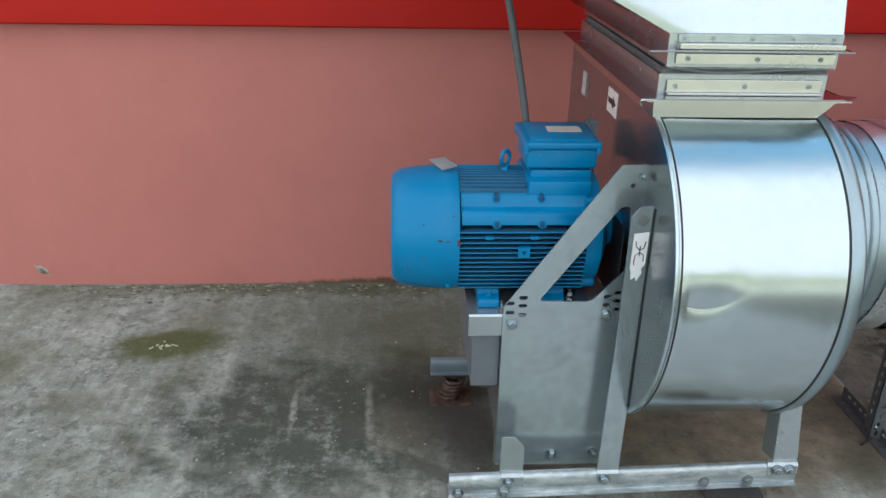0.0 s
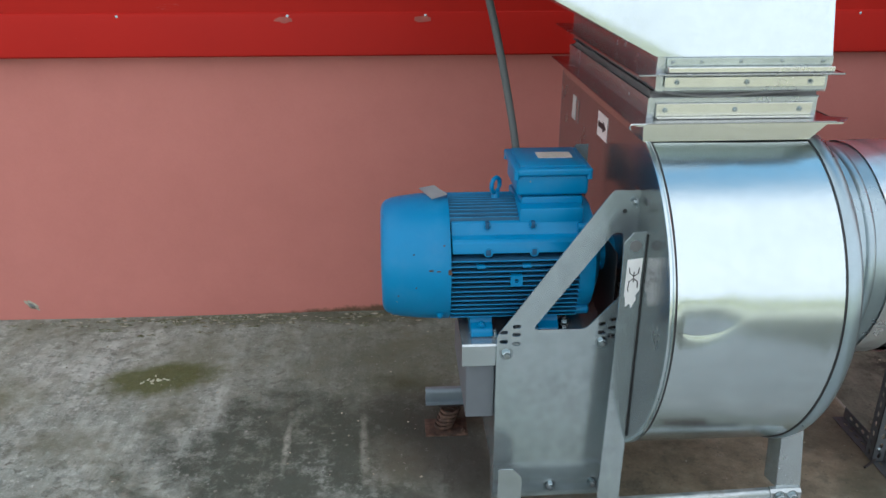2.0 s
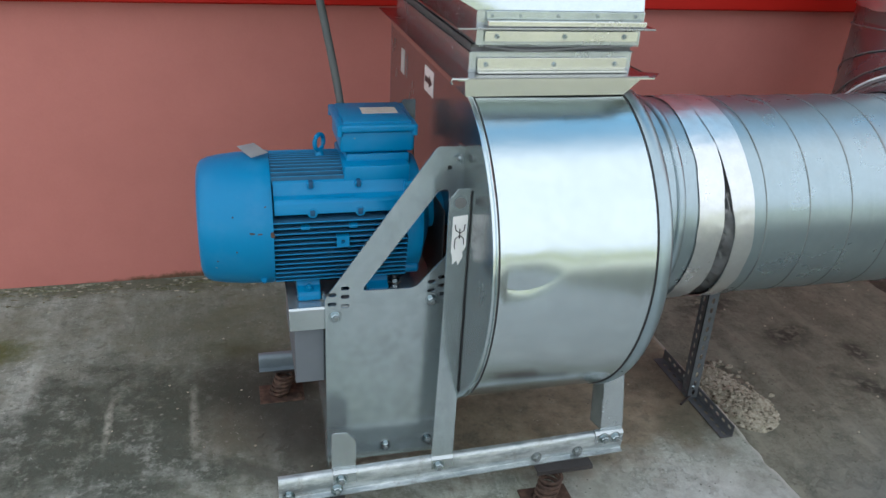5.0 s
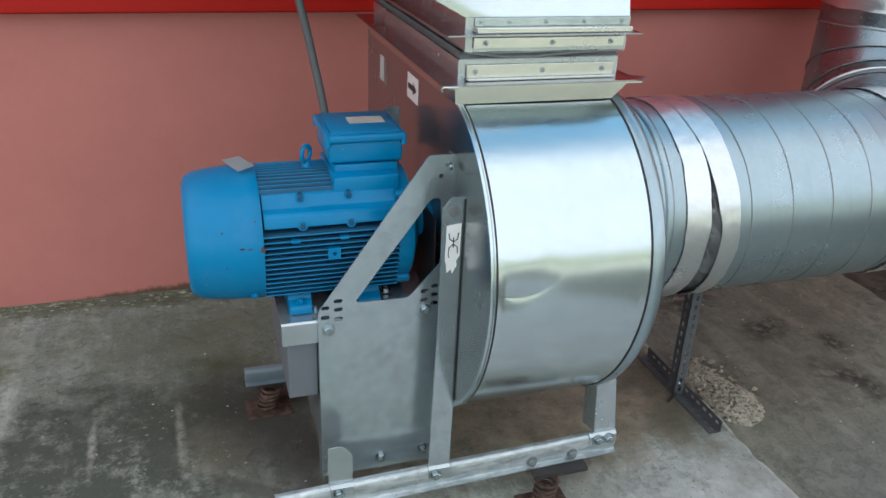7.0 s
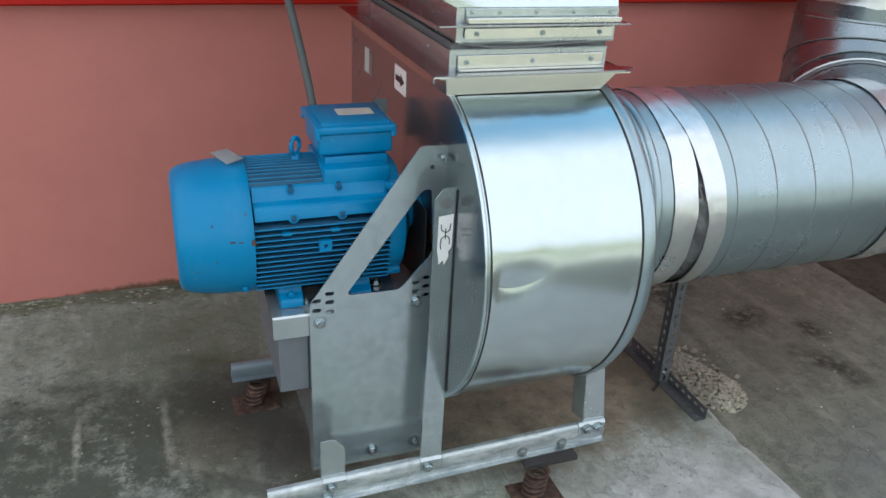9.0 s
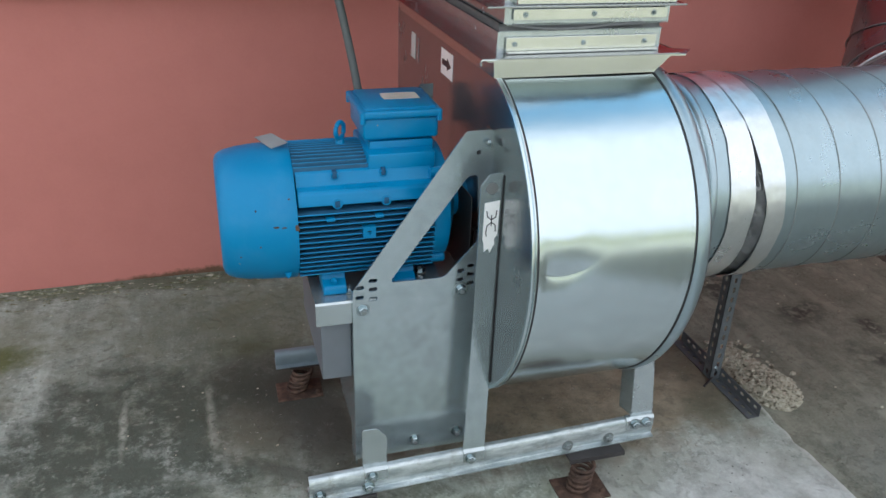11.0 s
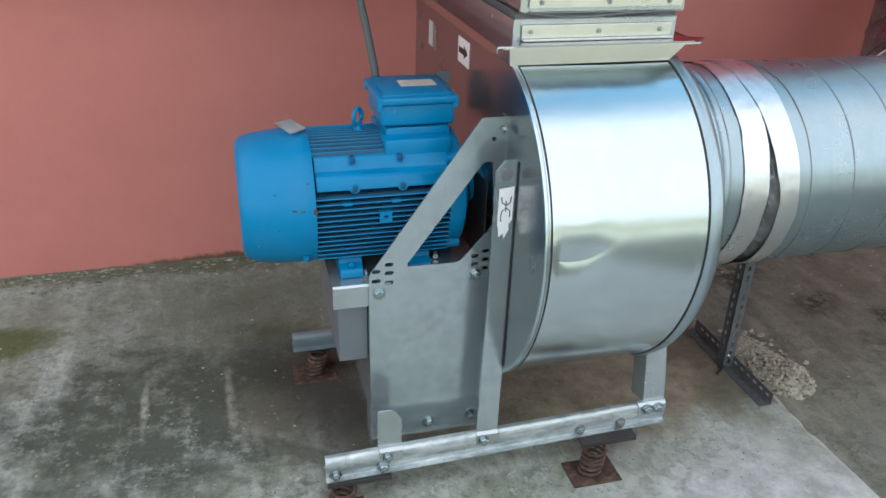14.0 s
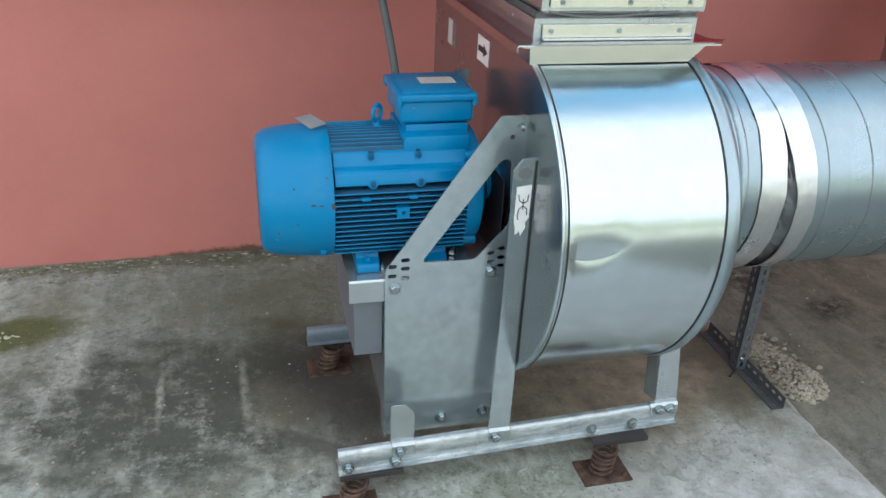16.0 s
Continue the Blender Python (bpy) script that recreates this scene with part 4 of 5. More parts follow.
mark([(0.010, 0.768), (0.012, 0.760)])
# rear-right leg of the housing, an angle with a dark inner face
lm = thick([(0.472, 0.046, 0.44), (0.524, 0.046, 0.44), (0.549, 0.026, 0.150), (0.482, 0.026, 0.150)], [(0, 1, 2, 3)], (0, 0.004, 0))
ls = thick([(0.4715, 0.046, 0.44), (0.4815, 0.026, 0.150), (0.470, 0.075, 0.150), (0.468, 0.105, 0.44)], [(0, 1, 2, 3)], (0.003, 0.001, 0))
leg = part("leg", lm, STEEL, stand, "tapered folded leg", 15)
part("leg_side", ls, STEEL_DULL, leg, "", 15)
part("leg_fold", prism([(0.0105, 0.1145), (0.0105, 0.1425), (0.0180, 0.1503), (0.0285, 0.1510), (0.0285, 0.1470), (0.0200, 0.1470), (0.0145, 0.1405), (0.0145, 0.1145)], "x", 0.462, 0.547), STEEL, stand, "", 20)
for at in ((-0.261, FY, 0.556), (-0.129, FY, 0.140), (-0.012, FY, 0.146), (-0.018, FY, 0.583)):
    bolt(stand, at, (0, -1, 0), 0.0145)
for at, wx in (((0.034, FY - 0.012, 0.959), -1), ((0.052, FY - 0.014, 0.957), 1)):
    bolt(stand, at, (wx, 0, 0), 0.009)

# ---- spring mounts ----


def spring_mount():
    m = thing("spring_mount", (0, 0, 0), "rusty coil-spring vibration mount with a base plate under the rail", "spring mount", "spring mounts under the rails")
    part("base_plate", box(-0.066, 0.074, -0.058, 0.040, 0.0005, 0.006, 0.0015), RUST, m, "", 20)
    coil = [2 * math.pi * 5.5 * k / 110 for k in range(111)]
    part("spring", tube([(-0.006 + 0.030 * a / coil[-1] + 0.028 * math.cos(a), -0.014 + 0.032 * a / coil[-1] + 0.028 * math.sin(a), 0.010 + 0.058 * a / coil[-1]) for a in coil], 0.0052, 8), RUST, m, "", 60)
    part("core", lathe([(0.006, 0.022), (0.034, 0.021), (0.046, 0.017), (0.050, 0.010)], "z", (0.002, -0.006), 20), RUST, m, "rust-caked core")
    part("top_plate", join(box(-0.020, 0.145, 0.018, 0.085, 0.0735, 0.0800, 0.0015), box(-0.020, 0.145, 0.0175, 0.0215, 0.0660, 0.0732, 0.001)), DARK_STEEL, m, "dark steel top bracket", 20)
    bolt(m, (0.058, -0.036, 0.006), (0, 0, 1), 0.009, "anchor_bolt", RUST)
    return m


mount = spring_mount()
mount.location = (0.298, -0.052, 0)
for mx, my in ((-0.398, -0.052), (-0.385, 0.570), (0.34, 0.570)):
    copy_thing(mount, pose(mx, my, 0))

# ---- electric motor ----
motor = thing("electric_motor", (-0.30, AX_Y, 0.577), "blue painted electric motor with cooling fins, foot-mounted beside the fan", "motor")
C = (AX_Y, AX_Z)
cowl = [(-0.3985, 0.1675), (-0.400, 0.1688), (-0.430, 0.1680), (-0.480, 0.1650), (-0.520, 0.1605), (-0.545, 0.1555), (-0.560, 0.149), (-0.568, 0.141), (-0.572, 0.128), (-0.572, 0.04)]
part("fan_cowl", open_lathe(cowl, "x", C, 72, 0.002), BLUE, motor, "rounded blue fan cowl with chipped paint", 45)
part("cowl_grille", lathe([(-0.567, 0.125), (-0.566, 0.0)], "x", C, 48), DARK_FILL, motor)
# The body behind the fins is coloured dark to stand for shade.
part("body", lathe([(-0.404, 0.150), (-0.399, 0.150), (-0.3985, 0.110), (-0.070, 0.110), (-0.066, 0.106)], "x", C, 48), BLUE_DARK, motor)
FX0, FX1 = -0.3985, -0.072


def shade_flanks(fin, axis):
    """Gives the broad flanks of a fin a darker blue that paints in the gaps' shade."""
    fin.data.materials.append(BLUE_FLANK_SHADE)
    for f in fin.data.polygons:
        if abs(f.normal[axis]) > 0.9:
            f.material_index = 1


for k in range(13):
    z = AX_Z - 0.117 + 0.0136 * k
    reach = math.sqrt(max(0.001, 0.166 ** 2 - (z - AX_Z) ** 2 * 0.55)) - 0.004
    for s in (-1, 1):
        y0, y1 = sorted((AX_Y + s * 0.075, AX_Y + s * reach))
        shade_flanks(part("fin", box(FX0, FX1, y0, y1, z - 0.0016, z + 0.0016, 0.001, 1), BLUE, motor), 2)
for k in range(15):
    y = AX_Y - 0.0945 + 0.0135 * k
    reach = math.sqrt(0.165 ** 2 - (y - AX_Y) ** 2 * 0.75) - 0.002
    shade_flanks(part("fin", box(FX0, FX1, y - 0.0016, y + 0.0016, AX_Z + 0.10, AX_Z + reach, 0.001, 1), BLUE, motor), 1)
# stepped smooth shoulder with cast bosses, front and back
for s in (-1, 1):
    sh = [(AX_Y + s * a, AX_Z + b) for a, b in ((0.070, 0.080), (0.070, 0.131), (0.096, 0.131), (0.104, 0.126), (0.113, 0.099), (0.132, 0.095), (0.142, 0.088), (0.1465, 0.062), (0.120, 0.057), (0.070, 0.057))]
    part("shoulder", prism(sh, "x", FX0 + 0.004, FX1, 0.0015), BLUE, motor, "smooth cast shoulder", 40)
# Boss holes are dark blue blocks that paint the shade of a recess.
for bx in (-0.305, -0.190):
    part("boss", lathe([(AX_Y - 0.102, 0.010), (AX_Y - 0.112, 0.0095), (AX_Y - 0.112, 0.006), (AX_Y - 0.100, 0.006)], "y", (bx, AX_Z + 0.120), 16), BLUE, motor, "cast boss")
    part("boss_hole", box(bx - 0.005, bx + 0.005, AX_Y - 0.1135, AX_Y - 0.096, AX_Z + 0.114, AX_Z + 0.132, 0.002), BLUE_DARK, motor)
    part("boss", lathe([(AX_Y - 0.138, 0.013), (AX_Y - 0.146, 0.012), (AX_Y - 0.146, 0.006), (AX_Y - 0.136, 0.006)], "y", (bx, AX_Z + 0.064), 16), BLUE, motor)
    part("boss_hole", box(bx - 0.006, bx + 0.006, AX_Y - 0.1475, AX_Y - 0.135, AX_Z + 0.056, AX_Z + 0.072, 0.002), BLUE_DARK, motor)
    part("boss", box(bx - 0.030, bx - 0.008, AX_Y - 0.163, AX_Y - 0.14, AX_Z + 0.028, AX_Z + 0.036, 0.003), BLUE, motor)
part("name_plate", prism([(AX_Y - 0.1150, AX_Z + 0.0986), (AX_Y - 0.1310, AX_Z + 0.0953), (AX_Y - 0.1312, AX_Z + 0.0965), (AX_Y - 0.1152, AX_Z + 0.0998)], "x", -0.285, -0.205), BLUE, motor, "overpainted name plate", 0)
part("earth_pad", plate([(-0.250, 0.726), (-0.250, 0.754), (-0.220, 0.754), (-0.220, 0.726)], [ring_pts(-0.235, 0.740, 0.005)], "y", 0.124, 0.145), BLUE, motor, "square pad with a bolt hole", 20)
part("earth_hole", box(-0.241, -0.229, 0.132, 0.133, 0.734, 0.746, 0), BLUE_DARK, motor)
bell = [(-0.075, 0.138), (-0.072, 0.152), (-0.045, 0.155), (-0.032, 0.150), (-0.020, 0.120), (-0.005, 0.085), (0.0, 0.05), (0.046, 0.045)]
part("end_bell", lathe(bell, "x", C, 64), BLUE, motor, "", 35)
for a in (45, 135, 225, 315):
    y, z = AX_Y + 0.160 * math.cos(radians(a)), AX_Z + 0.160 * math.sin(radians(a))
    part("lug", lathe([(-0.078, 0.013), (-0.040, 0.013), (-0.036, 0.010)], "x", (y, z), 12), BLUE, motor)
# feet: a cast block at each corner
for fx0, fx1 in ((-0.346, -0.290), (-0.172, -0.118)):
    for s in (-1, 1):
        ft = [(AX_Y + s * a, b) for a, b in ((0.158, 0.578), (0.158, 0.596), (0.150, 0.602), (0.128, 0.606), (0.112, 0.640), (0.070, 0.650), (0.070, 0.578))]
        part("foot", prism(ft, "x", fx0, fx1, 0.003), BLUE, motor, "", 30)
part("foot_web", box(-0.39, -0.075, AX_Y - 0.125, AX_Y - 0.105, 0.626, 0.650, 0.003), BLUE, motor)
bolt(motor, (-0.318, AX_Y - 0.142, 0.606), (0, -0.1, 1), 0.010, "foot_bolt", BLUE)
bolt(motor, (-0.283, AX_Y - 0.148, 0.579), (0, 0, 1), 0.012, "foot_bolt")
bolt(motor, (-0.090, 0.207, 0.579), (0, 0, 1), 0.014, "foot_bolt")
bolt(motor, (-0.425, AX_Y - 0.128, AX_Z - 0.112), (0, -0.75, -0.65), 0.009, "cowl_screw", BLUE)
# rust chips on the cowl's edge
def on_cowl(x, z, w, h, r=0.1672):
    """A flat chip of rust lying on the cowl."""
    dz = z - AX_Z
    y = AX_Y - math.sqrt(r * r - dz * dz)
    return lump(x, y + 0.0008, z, w, 0.0018, h, x * 91, 2, 0.5)


for cx, cz, cw, ch, cr in ((-0.402, 0.766, 0.005, 0.009, 0.1688), (-0.447, 0.772, 0.008, 0.0025, 0.1672), (-0.430, 0.770, 0.006, 0.0022, 0.1680), (-0.49, 0.81, 0.0025, 0.0025, 0.1645), (-0.485, 0.726, 0.002, 0.0025, 0.165), (-0.53, 0.70, 0.0025, 0.002, 0.159), (-0.415, 0.83, 0.003, 0.002, 0.1685)):
    part("rust_chip", on_cowl(cx, cz, cw, ch, cr), RUST, motor, "rust chip")
# terminal box
tbx = part("terminal_box", box(-0.228, -0.046, 0.222, 0.402, 0.930, 0.984, 0.008, 3), BLUE, motor, "blue terminal box")
part("box_neck", box(-0.214, -0.056, 0.228, 0.388, 0.850, 0.926, 0.006, 2), BLUE, tbx)
part("box_pedestal", box(-0.224, -0.062, 0.188, 0.392, 0.846, 0.908, 0.006, 2), BLUE, tbx)
part("box_lid", join(box(-0.236, -0.039, 0.212, 0.412, 0.983, 1.002, 0.006, 3), box(-0.222, -0.053, 0.226, 0.398, 1.000, 1.008, 0.006, 2)), BLUE, tbx, "box lid with a rounded rim")
part("lid_label", box(-0.165, -0.075, 0.290, 0.345, 1.0083, 1.0089, 0), LABEL, tbx, "pale worn label", 0)
for lx, ly in ((-0.230, 0.218), (-0.046, 0.218), (-0.230, 0.405), (-0.046, 0.405)):
    part("lid_lug", lathe([(0.974, 0.007), (0.999, 0.007), (1.001, 0.005)], "z", (lx, ly), 10), BLUE, tbx)
part("lifting_eye", tube([(-0.273 + 0.012 * math.sin(a), AX_Y + 0.014 * math.sin(a), 0.938 - 0.020 * math.cos(a)) for a in [2 * math.pi * k / 24 for k in range(25)]], 0.0058, 10), BLUE, motor, "", 60)
part("eye_stem", lathe([(0.895, 0.012), (0.914, 0.011), (0.920, 0.007)], "z", (-0.273, AX_Y), 16), BLUE, motor)
# bent metal tag on the cowl
tagm = from_lists([(-0.472, 0.330, 0.920), (-0.430, 0.348, 0.922), (-0.399, 0.262, 0.9245), (-0.440, 0.243, 0.9185)], [(0, 1, 2, 3)])
bmesh.ops.solidify(tagm, geom=tagm.faces[:], thickness=0.002)
part("rotation_tag", tagm, TAG, motor, "bent grey metal tag", 0)

# ---- cable ----
cab = [(-0.196, 0.415, 0.955), (-0.203, 0.424, 1.000), (-0.212, 0.436, 1.06), (-0.226, 0.452, 1.14), (-0.243, 0.470, 1.23), (-0.262, 0.488, 1.32), (-0.281, 0.505, 1.40), (-0.305, 0.55, 1.52), (-0.33, 0.75, 1.72), (-0.34, 1.10, 1.92), (-0.34, 1.39, 2.02)]


cable = solid("power_cable", tube(smoothed(cab), 0.0105, 12), GREY_CABLE, "grey power cable rising from the motor's terminal box", "cable", "", "", 60)

# ---- horizontal spiral duct ----
duct = thing("spiral_duct", (1.1, AX_Y, 0.46), "galvanised spiral-seam round duct joined with aluminium tape", "duct")
D_X0, D_X1 = 0.738, 1.42


def end_slant(x, a):
    """The duct's near end is cut askew: shut at the top, gaping at the bottom."""
    up = math.sin(a)
    return (0.022 - (0.056 if up > 0 else 0.016) * up) * max(0.0, 1 - abs(x - D_X0) / 0.16)


def spiral_sheet(x0, x1, r, pitch, seg=72):
    """A round sheet with a raised helical seam."""
    nx = int((x1 - x0) / 0.0025)
    verts, faces = [], []
    for i in range(nx + 1):
        x = x0 + (x1 - x0) * i / nx
        for k in range(seg):
            a = 2 * math.pi * k / seg
            ph = ((x - x0) / pitch - k / seg + 0.646) % 1.0
            d = min(ph, 1 - ph) * pitch
            rib = 0.0005 * max(0.0, 1 - (d / 0.006) ** 2)
            ph2 = (ph + 0.5) % 1.0
            d2 = min(ph2, 1 - ph2) * pitch
            rib += 0.0003 * max(0.0, 1 - (d2 / 0.008) ** 2)
            w = 0.0010 * noise.noise(Vector((x * 5, 3 * math.cos(a), 3 * math.sin(a))))
            xs = x + end_slant(x, a)
            verts.append((xs, AX_Y + (r + rib + w) * math.cos(a), AX_Z + (r + rib + w) * math.sin(a)))
    for i in range(nx):
        faces += [(i * seg + k, i * seg + (k + 1) % seg, (i + 1) * seg + (k + 1) % seg, (i + 1) * seg + k) for k in range(seg)]
    return from_lists(verts, faces)


part("duct_sheet", spiral_sheet(D_X0, D_X1, R_D, 0.130), STEEL_DUCT, duct, "", 80)


def helix(x0, x1, r, pitch, phase):
    pts = []
    turns = (x1 - x0) / pitch
    n = int(turns * 60)
    for i in range(n + 1):
        x = x0 + (x1 - x0) * i / n
        a = 2 * math.pi * ((x - x0) / pitch + phase)
        pts.append((x, AX_Y + r * math.cos(a), AX_Z + r * math.sin(a)))
    return pts


part("spiral_seam", tube(helix(0.806, D_X1, R_D + 0.0008, 0.130, (0.806 - D_X0) / 0.130 + 0.646), 0.0018, 6), SEAM, duct, "dark folded spiral seam", 60)


def tape_band(x0, x1, r, seed):
    """A crinkled strip of tape round the duct."""
    seg, nx = 160, 10
    verts, faces = [], []
    for i in range(nx + 1):
        for k in range(seg):
            a = 2 * math.pi * k / seg
            e = 0.004 * noise.noise(Vector((math.cos(a) * 4, math.sin(a) * 4, seed + (9 if i > nx / 2 else 0))))
            x = x0 + (x1 - x0) * i / nx + (e if i in (0, nx) else 0)
            c = 0.0012 * noise.noise(Vector((x * 25, a * 9, seed))) + 0.0011 * abs(noise.noise(Vector((x * 70, a * 26, seed))))
            xs = x + (end_slant(x, a) if seed == 2.0 else 0)
            verts.append((xs, AX_Y + (r + c) * math.cos(a), AX_Z + (r + c) * math.sin(a)))
    for i in range(nx):
        faces += [(i * seg + k, i * seg + (k + 1) % seg, (i + 1) * seg + (k + 1) % seg, (i + 1) * seg + k) for k in range(seg)]
    return from_lists(verts, faces)


part("tape", tape_band(0.648, 0.719, R_D + 0.003, 1.0), ALU, fan, "crinkled aluminium tape", 70)
part("tape", tape_band(D_X0 - 0.002, 0.800, R_D + 0.005, 2.0), ALU, duct, "crinkled aluminium tape", 70)
part("tape", tape_band(1.415, 1.505, R_D + 0.005, 5.0), ALU, duct, "crinkled aluminium tape", 70)


def sleeve():
    """Loose dark sleeve in the joint between the spigot and the duct."""
    seg, nx = 200, 12
    verts, faces = [], []
    for i in range(nx + 1):
        t = i / nx
        for k in range(seg):
            a = 2 * math.pi * k / seg
            sag = -0.026 * math.sin(math.pi * t) + (0.016 * noise.noise(Vector((t * 5, a * 7, 2))) + 0.012 * noise.noise(Vector((t * 9, a * 19, 4)))) * math.sin(math.pi * t)
            x = 0.708 + (0.046 + end_slant(D_X0, a)) * t
            verts.append((x, AX_Y + (R_D - 0.002 + sag) * math.cos(a), AX_Z + (R_D - 0.002 + sag) * math.sin(a)))
    for i in range(nx):
        faces += [(i * seg + k, i * seg + (k + 1) % seg, (i + 1) * seg + (k + 1) % seg, (i + 1) * seg + k) for k in range(seg)]
    return from_lists(verts, faces)


part("joint_sleeve", sleeve(), DARK_GAP, duct, "dark crumpled sleeve in the joint", 80)

# ---- elbow: the duct turns half towards the wall, then up in gores ----
TURN = Vector((0.69, 0.724, 0.0)).normalized()  # level run after the first bend
BEND_A, BEND_R = Vector((1.52, AX_Y, AX_Z)), 0.40
BEND_C = BEND_A + TURN * 0.342  # where the rising bend begins
elbow = thing("duct_elbow", (BEND_A.x, AX_Y, 0.46), "segmented galvanised duct elbow rising along the wall", "duct")


def ring_at(centre, across, up, r, stretch=1.0, seg=72):
    """A circle of points about centre; stretch widens it along up where two gores meet."""
    c, a, u = Vector(centre), Vector(across), Vector(up)
    return [c + a * r * math.cos(t) + u * r * stretch * math.sin(t) for t in [2 * math.pi * k / seg for k in range(seg)]]


def skin(rings):
    """A sheet through rings of equally many points."""
    n = len(rings[0])
    return from_lists([p for r in rings for p in r], [(i * n + k, i * n + (k + 1) % n, (i + 1) * n + (k + 1) % n, (i + 1) * n + k) for i in range(len(rings) - 1) for k in range(n)])


SIDE, UP = Vector((TURN.y, -TURN.x, 0.0)), Vector((0, 0, 1))


def bend_ring(angle, r, stretch=1.0, along=0.0):
    """A ring of the rising bend at an angle from its start."""
    a = radians(angle)
    out = TURN * math.sin(a) - UP * math.cos(a)
    way = TURN * math.cos(a) + UP * math.sin(a)
    return ring_at(BEND_C + UP * BEND_R + out * BEND_R + way * along, SIDE, -out, r, stretch)


half = math.tan(0.5 * math.acos(TURN.x))
start = [(D_X1 - 0.02, AX_Y + R_D * math.cos(t), AX_Z + R_D * math.sin(t)) for t in [2 * math.pi * k / 72 for k in range(72)]]
mitre = [(BEND_A.x - half * (y - AX_Y), y, z) for _, y, z in start]
level = []
for p in mitre:
    q = Vector(p) - BEND_C
    level.append(Vector(p) - TURN * q.dot(TURN))
part("lower_bend", skin([start, mitre]), STEEL_DUCT, elbow, "", 25)
part("level_gore", skin([mitre, level]), STEEL_BEND, elbow, "", 25)
stops = [bend_ring(0, R_D)] + [bend_ring(g, R_D, 1.03) for g in (30, 60)] + [bend_ring(90, R_D)]
for lo, hi in zip(stops, stops[1:]):
    part("gore", skin([lo, hi]), STEEL_BEND, elbow, "", 25)
RISE = BEND_C + TURN * BEND_R
part("riser", open_lathe([(AX_Z + BEND_R, R_D), (2.4, R_D)], "z", (RISE.x, RISE.y), 72), STEEL_BEND, elbow, "", 50)
for ang, st in ((30, 1.03), (60, 1.03), (86, 1.0)):
    part("gore_seam", tube(bend_ring(ang, R_D + 0.0035, st) + bend_ring(ang, R_D + 0.0035, st)[:1], 0.0026, 8), SEAM, elbow, "dark folded seam", 60)
part("joint_collar", skin([bend_ring(0, R_D + 0.002, 1, -0.05), bend_ring(0, R_D + 0.006, 1, -0.045), bend_ring(0, R_D + 0.006, 1, -0.004), bend_ring(0, R_D + 0.001, 1, 0.0)]), SEAM, elbow, "dull collar at the joint", 40)
part("joint_bead", tube(bend_ring(0, R_D + 0.010, 1, -0.02) + bend_ring(0, R_D + 0.010, 1, -0.02)[:1], 0.0045, 8), ALU, elbow, "bright bead at the joint", 60)


def riser_tape(z0, z1, r, seed):
    """Crumpled tape round the riser."""
    rings = []
    for i in range(13):
        z = z0 + (z1 - z0) * i / 12
        row = []
        for k in range(160):
            a = 2 * math.pi * k / 160
            c = 0.006 * abs(noise.noise(Vector((z * 40, a * 11, seed)))) + 0.003 * noise.noise(Vector((z * 15, a * 5, seed)))
            row.append((RISE.x + (r + c) * math.cos(a), RISE.y + (r + c) * math.sin(a), z + (0.006 * noise.noise(Vector((a * 4, seed, i))) if i in (0, 12) else 0)))
        rings.append(row)
    return skin(rings)


part("tape", riser_tape(1.192, 1.30, R_D + 0.004, 7.0), ALU, elbow, "crumpled aluminium tape", 50)

# ---- slotted-angle stand under the duct ----
prop = thing("duct_stand", (0.965, 0.31, 0.0), "dark grey slotted-angle steel stand propping the duct", "stand")


def slotted(length, width, t=0.0022, pitch=0.035):
    """One leg of a slotted angle, lying from 0 to length along its first axis."""
    holes, u = [], 0.022
    while u < length - 0.015:
        holes.append(slot(u, width * 0.55, 0.020, 0.0105))
        u += pitch
    return [(0, 0), (length, 0), (length, width), (0, width)], holes


W = 0.040
o, h = slotted(0.45, W)
bx0, by0 = 0.940, 0.090
part("base_angle", join(plate([(by0 + a, 0.003 + b) for a, b in o], [[(by0 + a, 0.003 + b) for a, b in q] for q in h], "x", bx0 + W - 0.0022, bx0 + W),
                        plate([(bx0 + b, by0 + a) for a, b in o], [[(bx0 + b, by0 + a) for a, b in q] for q in h], "z", 0.0028, 0.005)), ANGLE, prop, "", 20)
o, h = slotted(0.455, 0.038)
px0, py0 = 0.938, 0.300
part("post", join(plate([(px0 + b, 0.004 + a) for a, b in o], [[(px0 + b, 0.004 + a) for a, b in q] for q in h], "y", py0, py0 + 0.0022),
                  plate([(py0 + b, 0.004 + a) for a, b in o], [[(py0 + b, 0.004 + a) for a, b in q] for q in h], "x", px0, px0 + 0.0022)), ANGLE, prop, "", 20)
part("anchor_rod", tube([(0.90, 0.27, 0.006), (0.97, 0.315, 0.012)], 0.004, 8), DARK_STEEL, prop)
bolt(prop, (0.955, 0.30, 0.05), (-1, 0, 0), 0.008)

# ---- rubble beside the slab ----


random.seed(4)
heap = [lump(1.145, 0.26, LOW_Z + 0.004, 0.10, 0.125, 0.034, 3.1, 4, 0.15), lump(1.12, 0.41, LOW_Z + 0.002, 0.08, 0.12, 0.024, 8.2, 4, 0.15)]
for cx, cy, rx, ry, rz in ((1.145, 0.26, 0.10, 0.125, 0.042), (1.12, 0.41, 0.08, 0.12, 0.030)):
    for k in range(240):
        a, q = random.uniform(0, 2 * math.pi), math.sqrt(random.random())
        s = random.uniform(0.004, 0.010)
        heap.append(lump(cx + rx * q * math.cos(a), cy + ry * q * math.sin(a), LOW_Z + rz * math.sqrt(max(0, 1 - q * q)), s, s * random.uniform(0.6, 1.1), s * 0.6, k * 1.7, 1, 0.5))
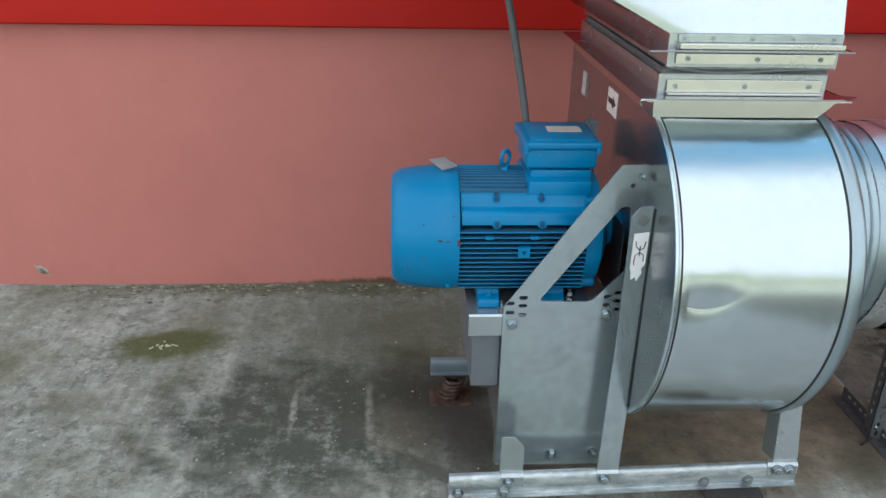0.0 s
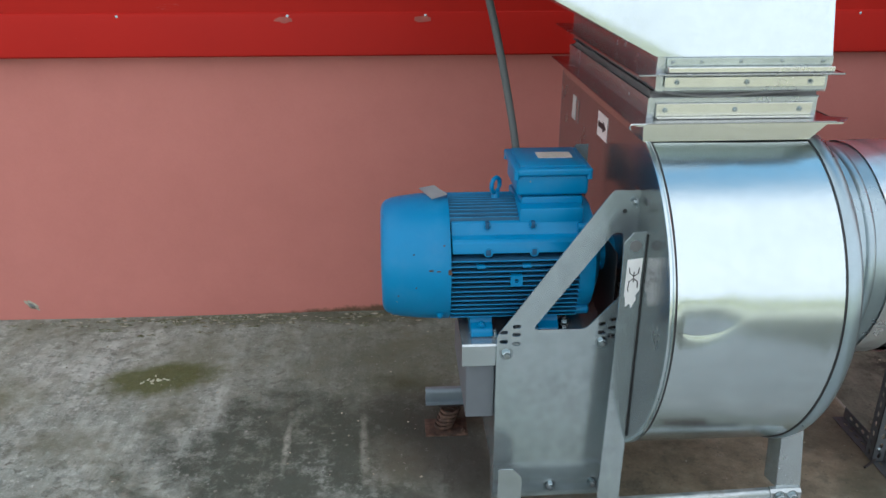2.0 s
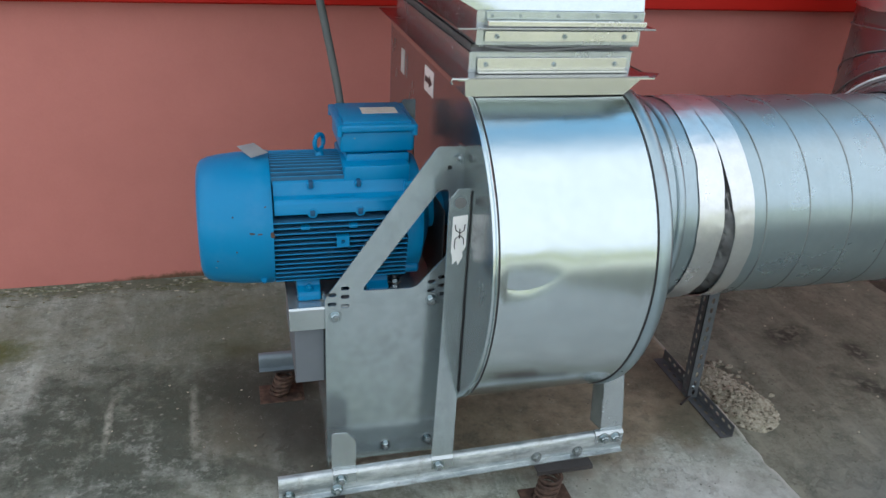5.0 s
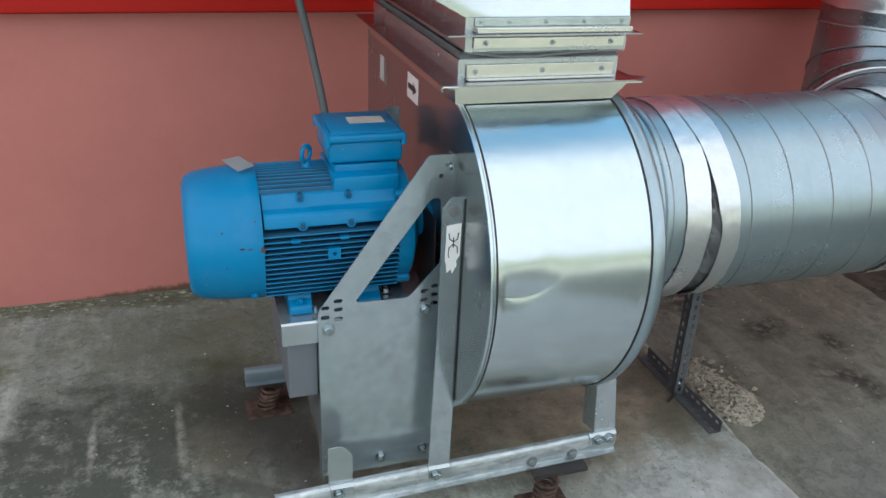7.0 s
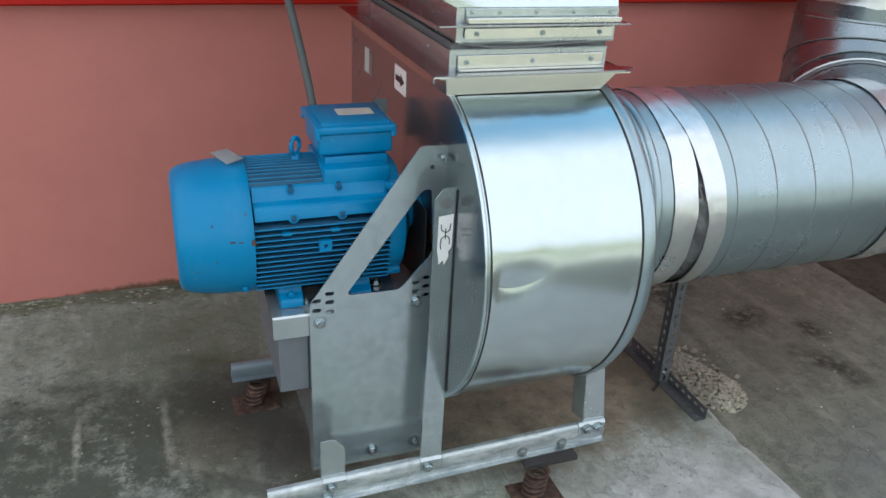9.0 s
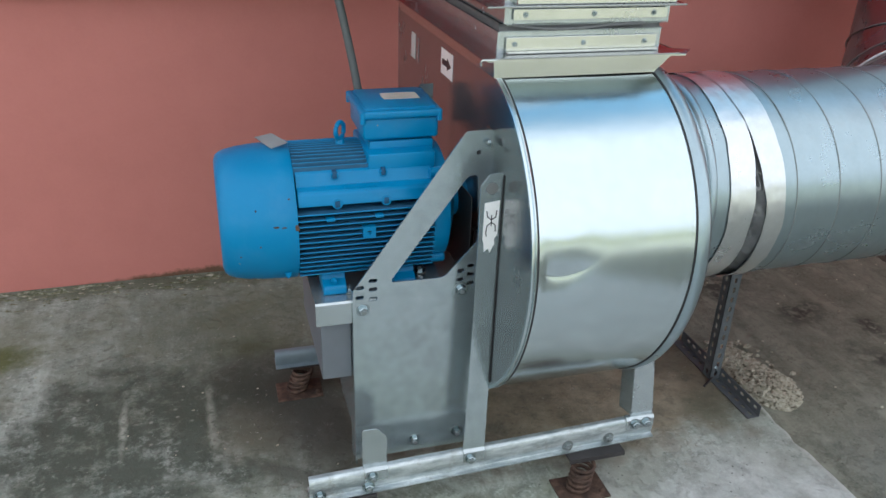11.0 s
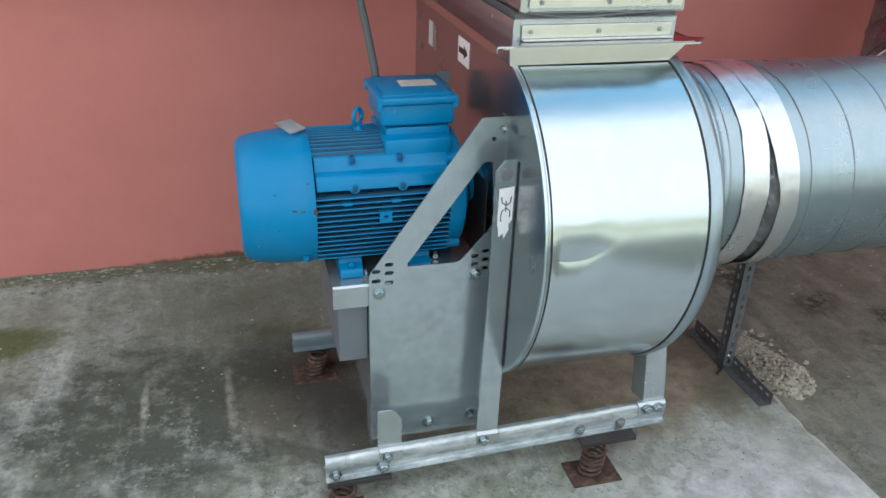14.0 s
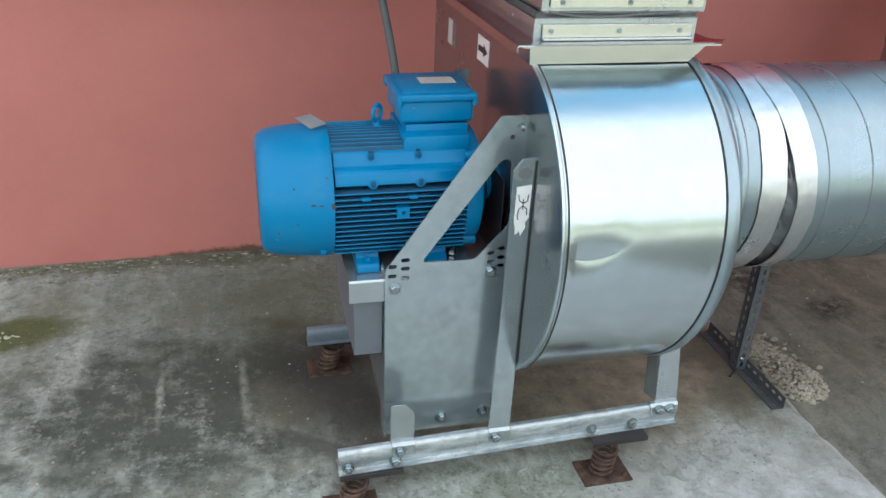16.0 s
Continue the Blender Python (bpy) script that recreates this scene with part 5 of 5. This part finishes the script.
solid("mortar_lump", join(*heap), RUBBLE, "pale granular heap of hardened mortar beside the slab edge", "rubble", "", "", 50)
chips = []
for k in range(130):
    t = random.random()
    cx, cy = 1.08 + random.gauss(0.06, 0.045), 0.20 + 0.36 * t + random.gauss(0, 0.02)
    s = random.uniform(0.006, 0.014)
    chips.append(lump(max(1.045, cx), cy, LOW_Z + 0.030 * max(0, 1 - abs(cy - 0.33) / 0.2) + s * 0.5, s, s * random.uniform(0.6, 1), s * 0.6, k * 1.3, 1, 0.5))
solid("stone_chips", join(*chips), RUBBLE, "scattered pale stone chips round the mortar heap", "stone chips", "stuff")

# pale lichen flakes on the moss and small litter on the concrete
random.seed(9)
fl = []
for k in range(16):
    fl.append(lump(-1.425 + random.gauss(0, 0.035), 0.915 + random.gauss(0, 0.018), 0.003, random.uniform(0.004, 0.009), random.uniform(0.003, 0.006), 0.003, k * 2.1, 1, 0.6))
solid("lichen_flakes", join(*fl), LICHEN, "pale yellowish lichen flakes on a moss patch", "lichen", "stuff")
crust = []
for k in range(150):
    y = 1.425 - abs(random.gauss(0, 0.06))
    crust.append(lump(random.gauss(-1.15, 0.38), y, 0.0, random.uniform(0.004, 0.030), random.uniform(0.002, 0.006), random.uniform(0.002, 0.006), k * 3.3, 2, 1.1))
solid("crust_flakes", join(*crust), CRUST, "olive and cream crust of dead moss along the wall foot", "moss crust", "stuff")
grit = []
for k in range(160):
    x, y = random.uniform(-2.4, 0.9), random.uniform(-0.6, 1.42)
    s = random.uniform(0.002, 0.005)
    grit.append(lump(x, y, s * 0.4, s, s * 0.8, s * 0.6, k * 0.7, 1, 0.5))
for k in range(55):
    x, y = random.uniform(-2.2, -0.3), WALL_Y - 0.02 - abs(random.gauss(0, 0.03))
    s = random.uniform(0.002, 0.006)
    grit.append(lump(x, y, s * 0.2, s * 2.6, s * 0.7, s * 0.5, k * 0.9, 1, 0.5))
for k in range(40):
    x, y = random.uniform(1.3, 2.25), random.uniform(-0.3, 1.3)
    s = random.uniform(0.003, 0.007)
    grit.append(lump(x, y, LOW_Z + s * 0.4, s, s * 0.8, s * 0.6, k * 0.7, 1, 0.5))
solid("grit", join(*grit), RUBBLE, "pale grit and crumbs scattered on the concrete", "grit", "stuff")

# hedge and trees on the far side of the yard, seen only as reflections
random.seed(21)
verts, faces = [], []
for k in range(9000):
    x = random.uniform(-30, 30)
    depth = random.uniform(0, 2.0)
    top = 1.35 + 0.8 * noise.noise(Vector((x * 0.35, 2.0, 0))) + 0.6 * noise.noise(Vector((x * 1.3, 5.0, 0)))
    c = Vector((x, -11 - depth, DEEP_Z + random.random() * top))
    a = Vector((random.gauss(0, 1), random.gauss(0, 1), random.gauss(0, 1))).normalized() * random.uniform(0.12, 0.28)
    b = a.cross(Vector((random.gauss(0, 1), random.gauss(0, 1), random.gauss(0, 1)))).normalized() * random.uniform(0.07, 0.14)
    n = len(verts)
    verts += [c - a, c + b, c + a, c - b]
    faces.append((n, n + 1, n + 2, n + 3))
solid("hedge", from_lists(verts, faces), LEAF, "green hedge along the far side of the yard", "hedge", "stuff", "", 0)

# chipped plaster spot near the foot of the wall
chip = lump(0, 0, 0, 0.030, 0.003, 0.014, 2.2, 3, 0.5)
bmesh.ops.rotate(chip, verts=chip.verts, cent=(0, 0, 0), matrix=Matrix.Rotation(radians(38), 3, "Y"))
bmesh.ops.translate(chip, verts=chip.verts, vec=(-2.071, WALL_Y - 0.001, 0.070))
flaw = solid("plaster_chip", chip, RUBBLE, "pale chipped spot in the pink plaster near the floor", "plaster chip")
core = lump(0, 0, 0, 0.015, 0.003, 0.007, 5.2, 3, 0.4)
bmesh.ops.rotate(core, verts=core.verts, cent=(0, 0, 0), matrix=Matrix.Rotation(radians(38), 3, "Y"))
bmesh.ops.translate(core, verts=core.verts, vec=(-2.069, WALL_Y - 0.003, 0.069))
part("bare_core", core, RUBBER, flaw, "dark bare core of the chip")
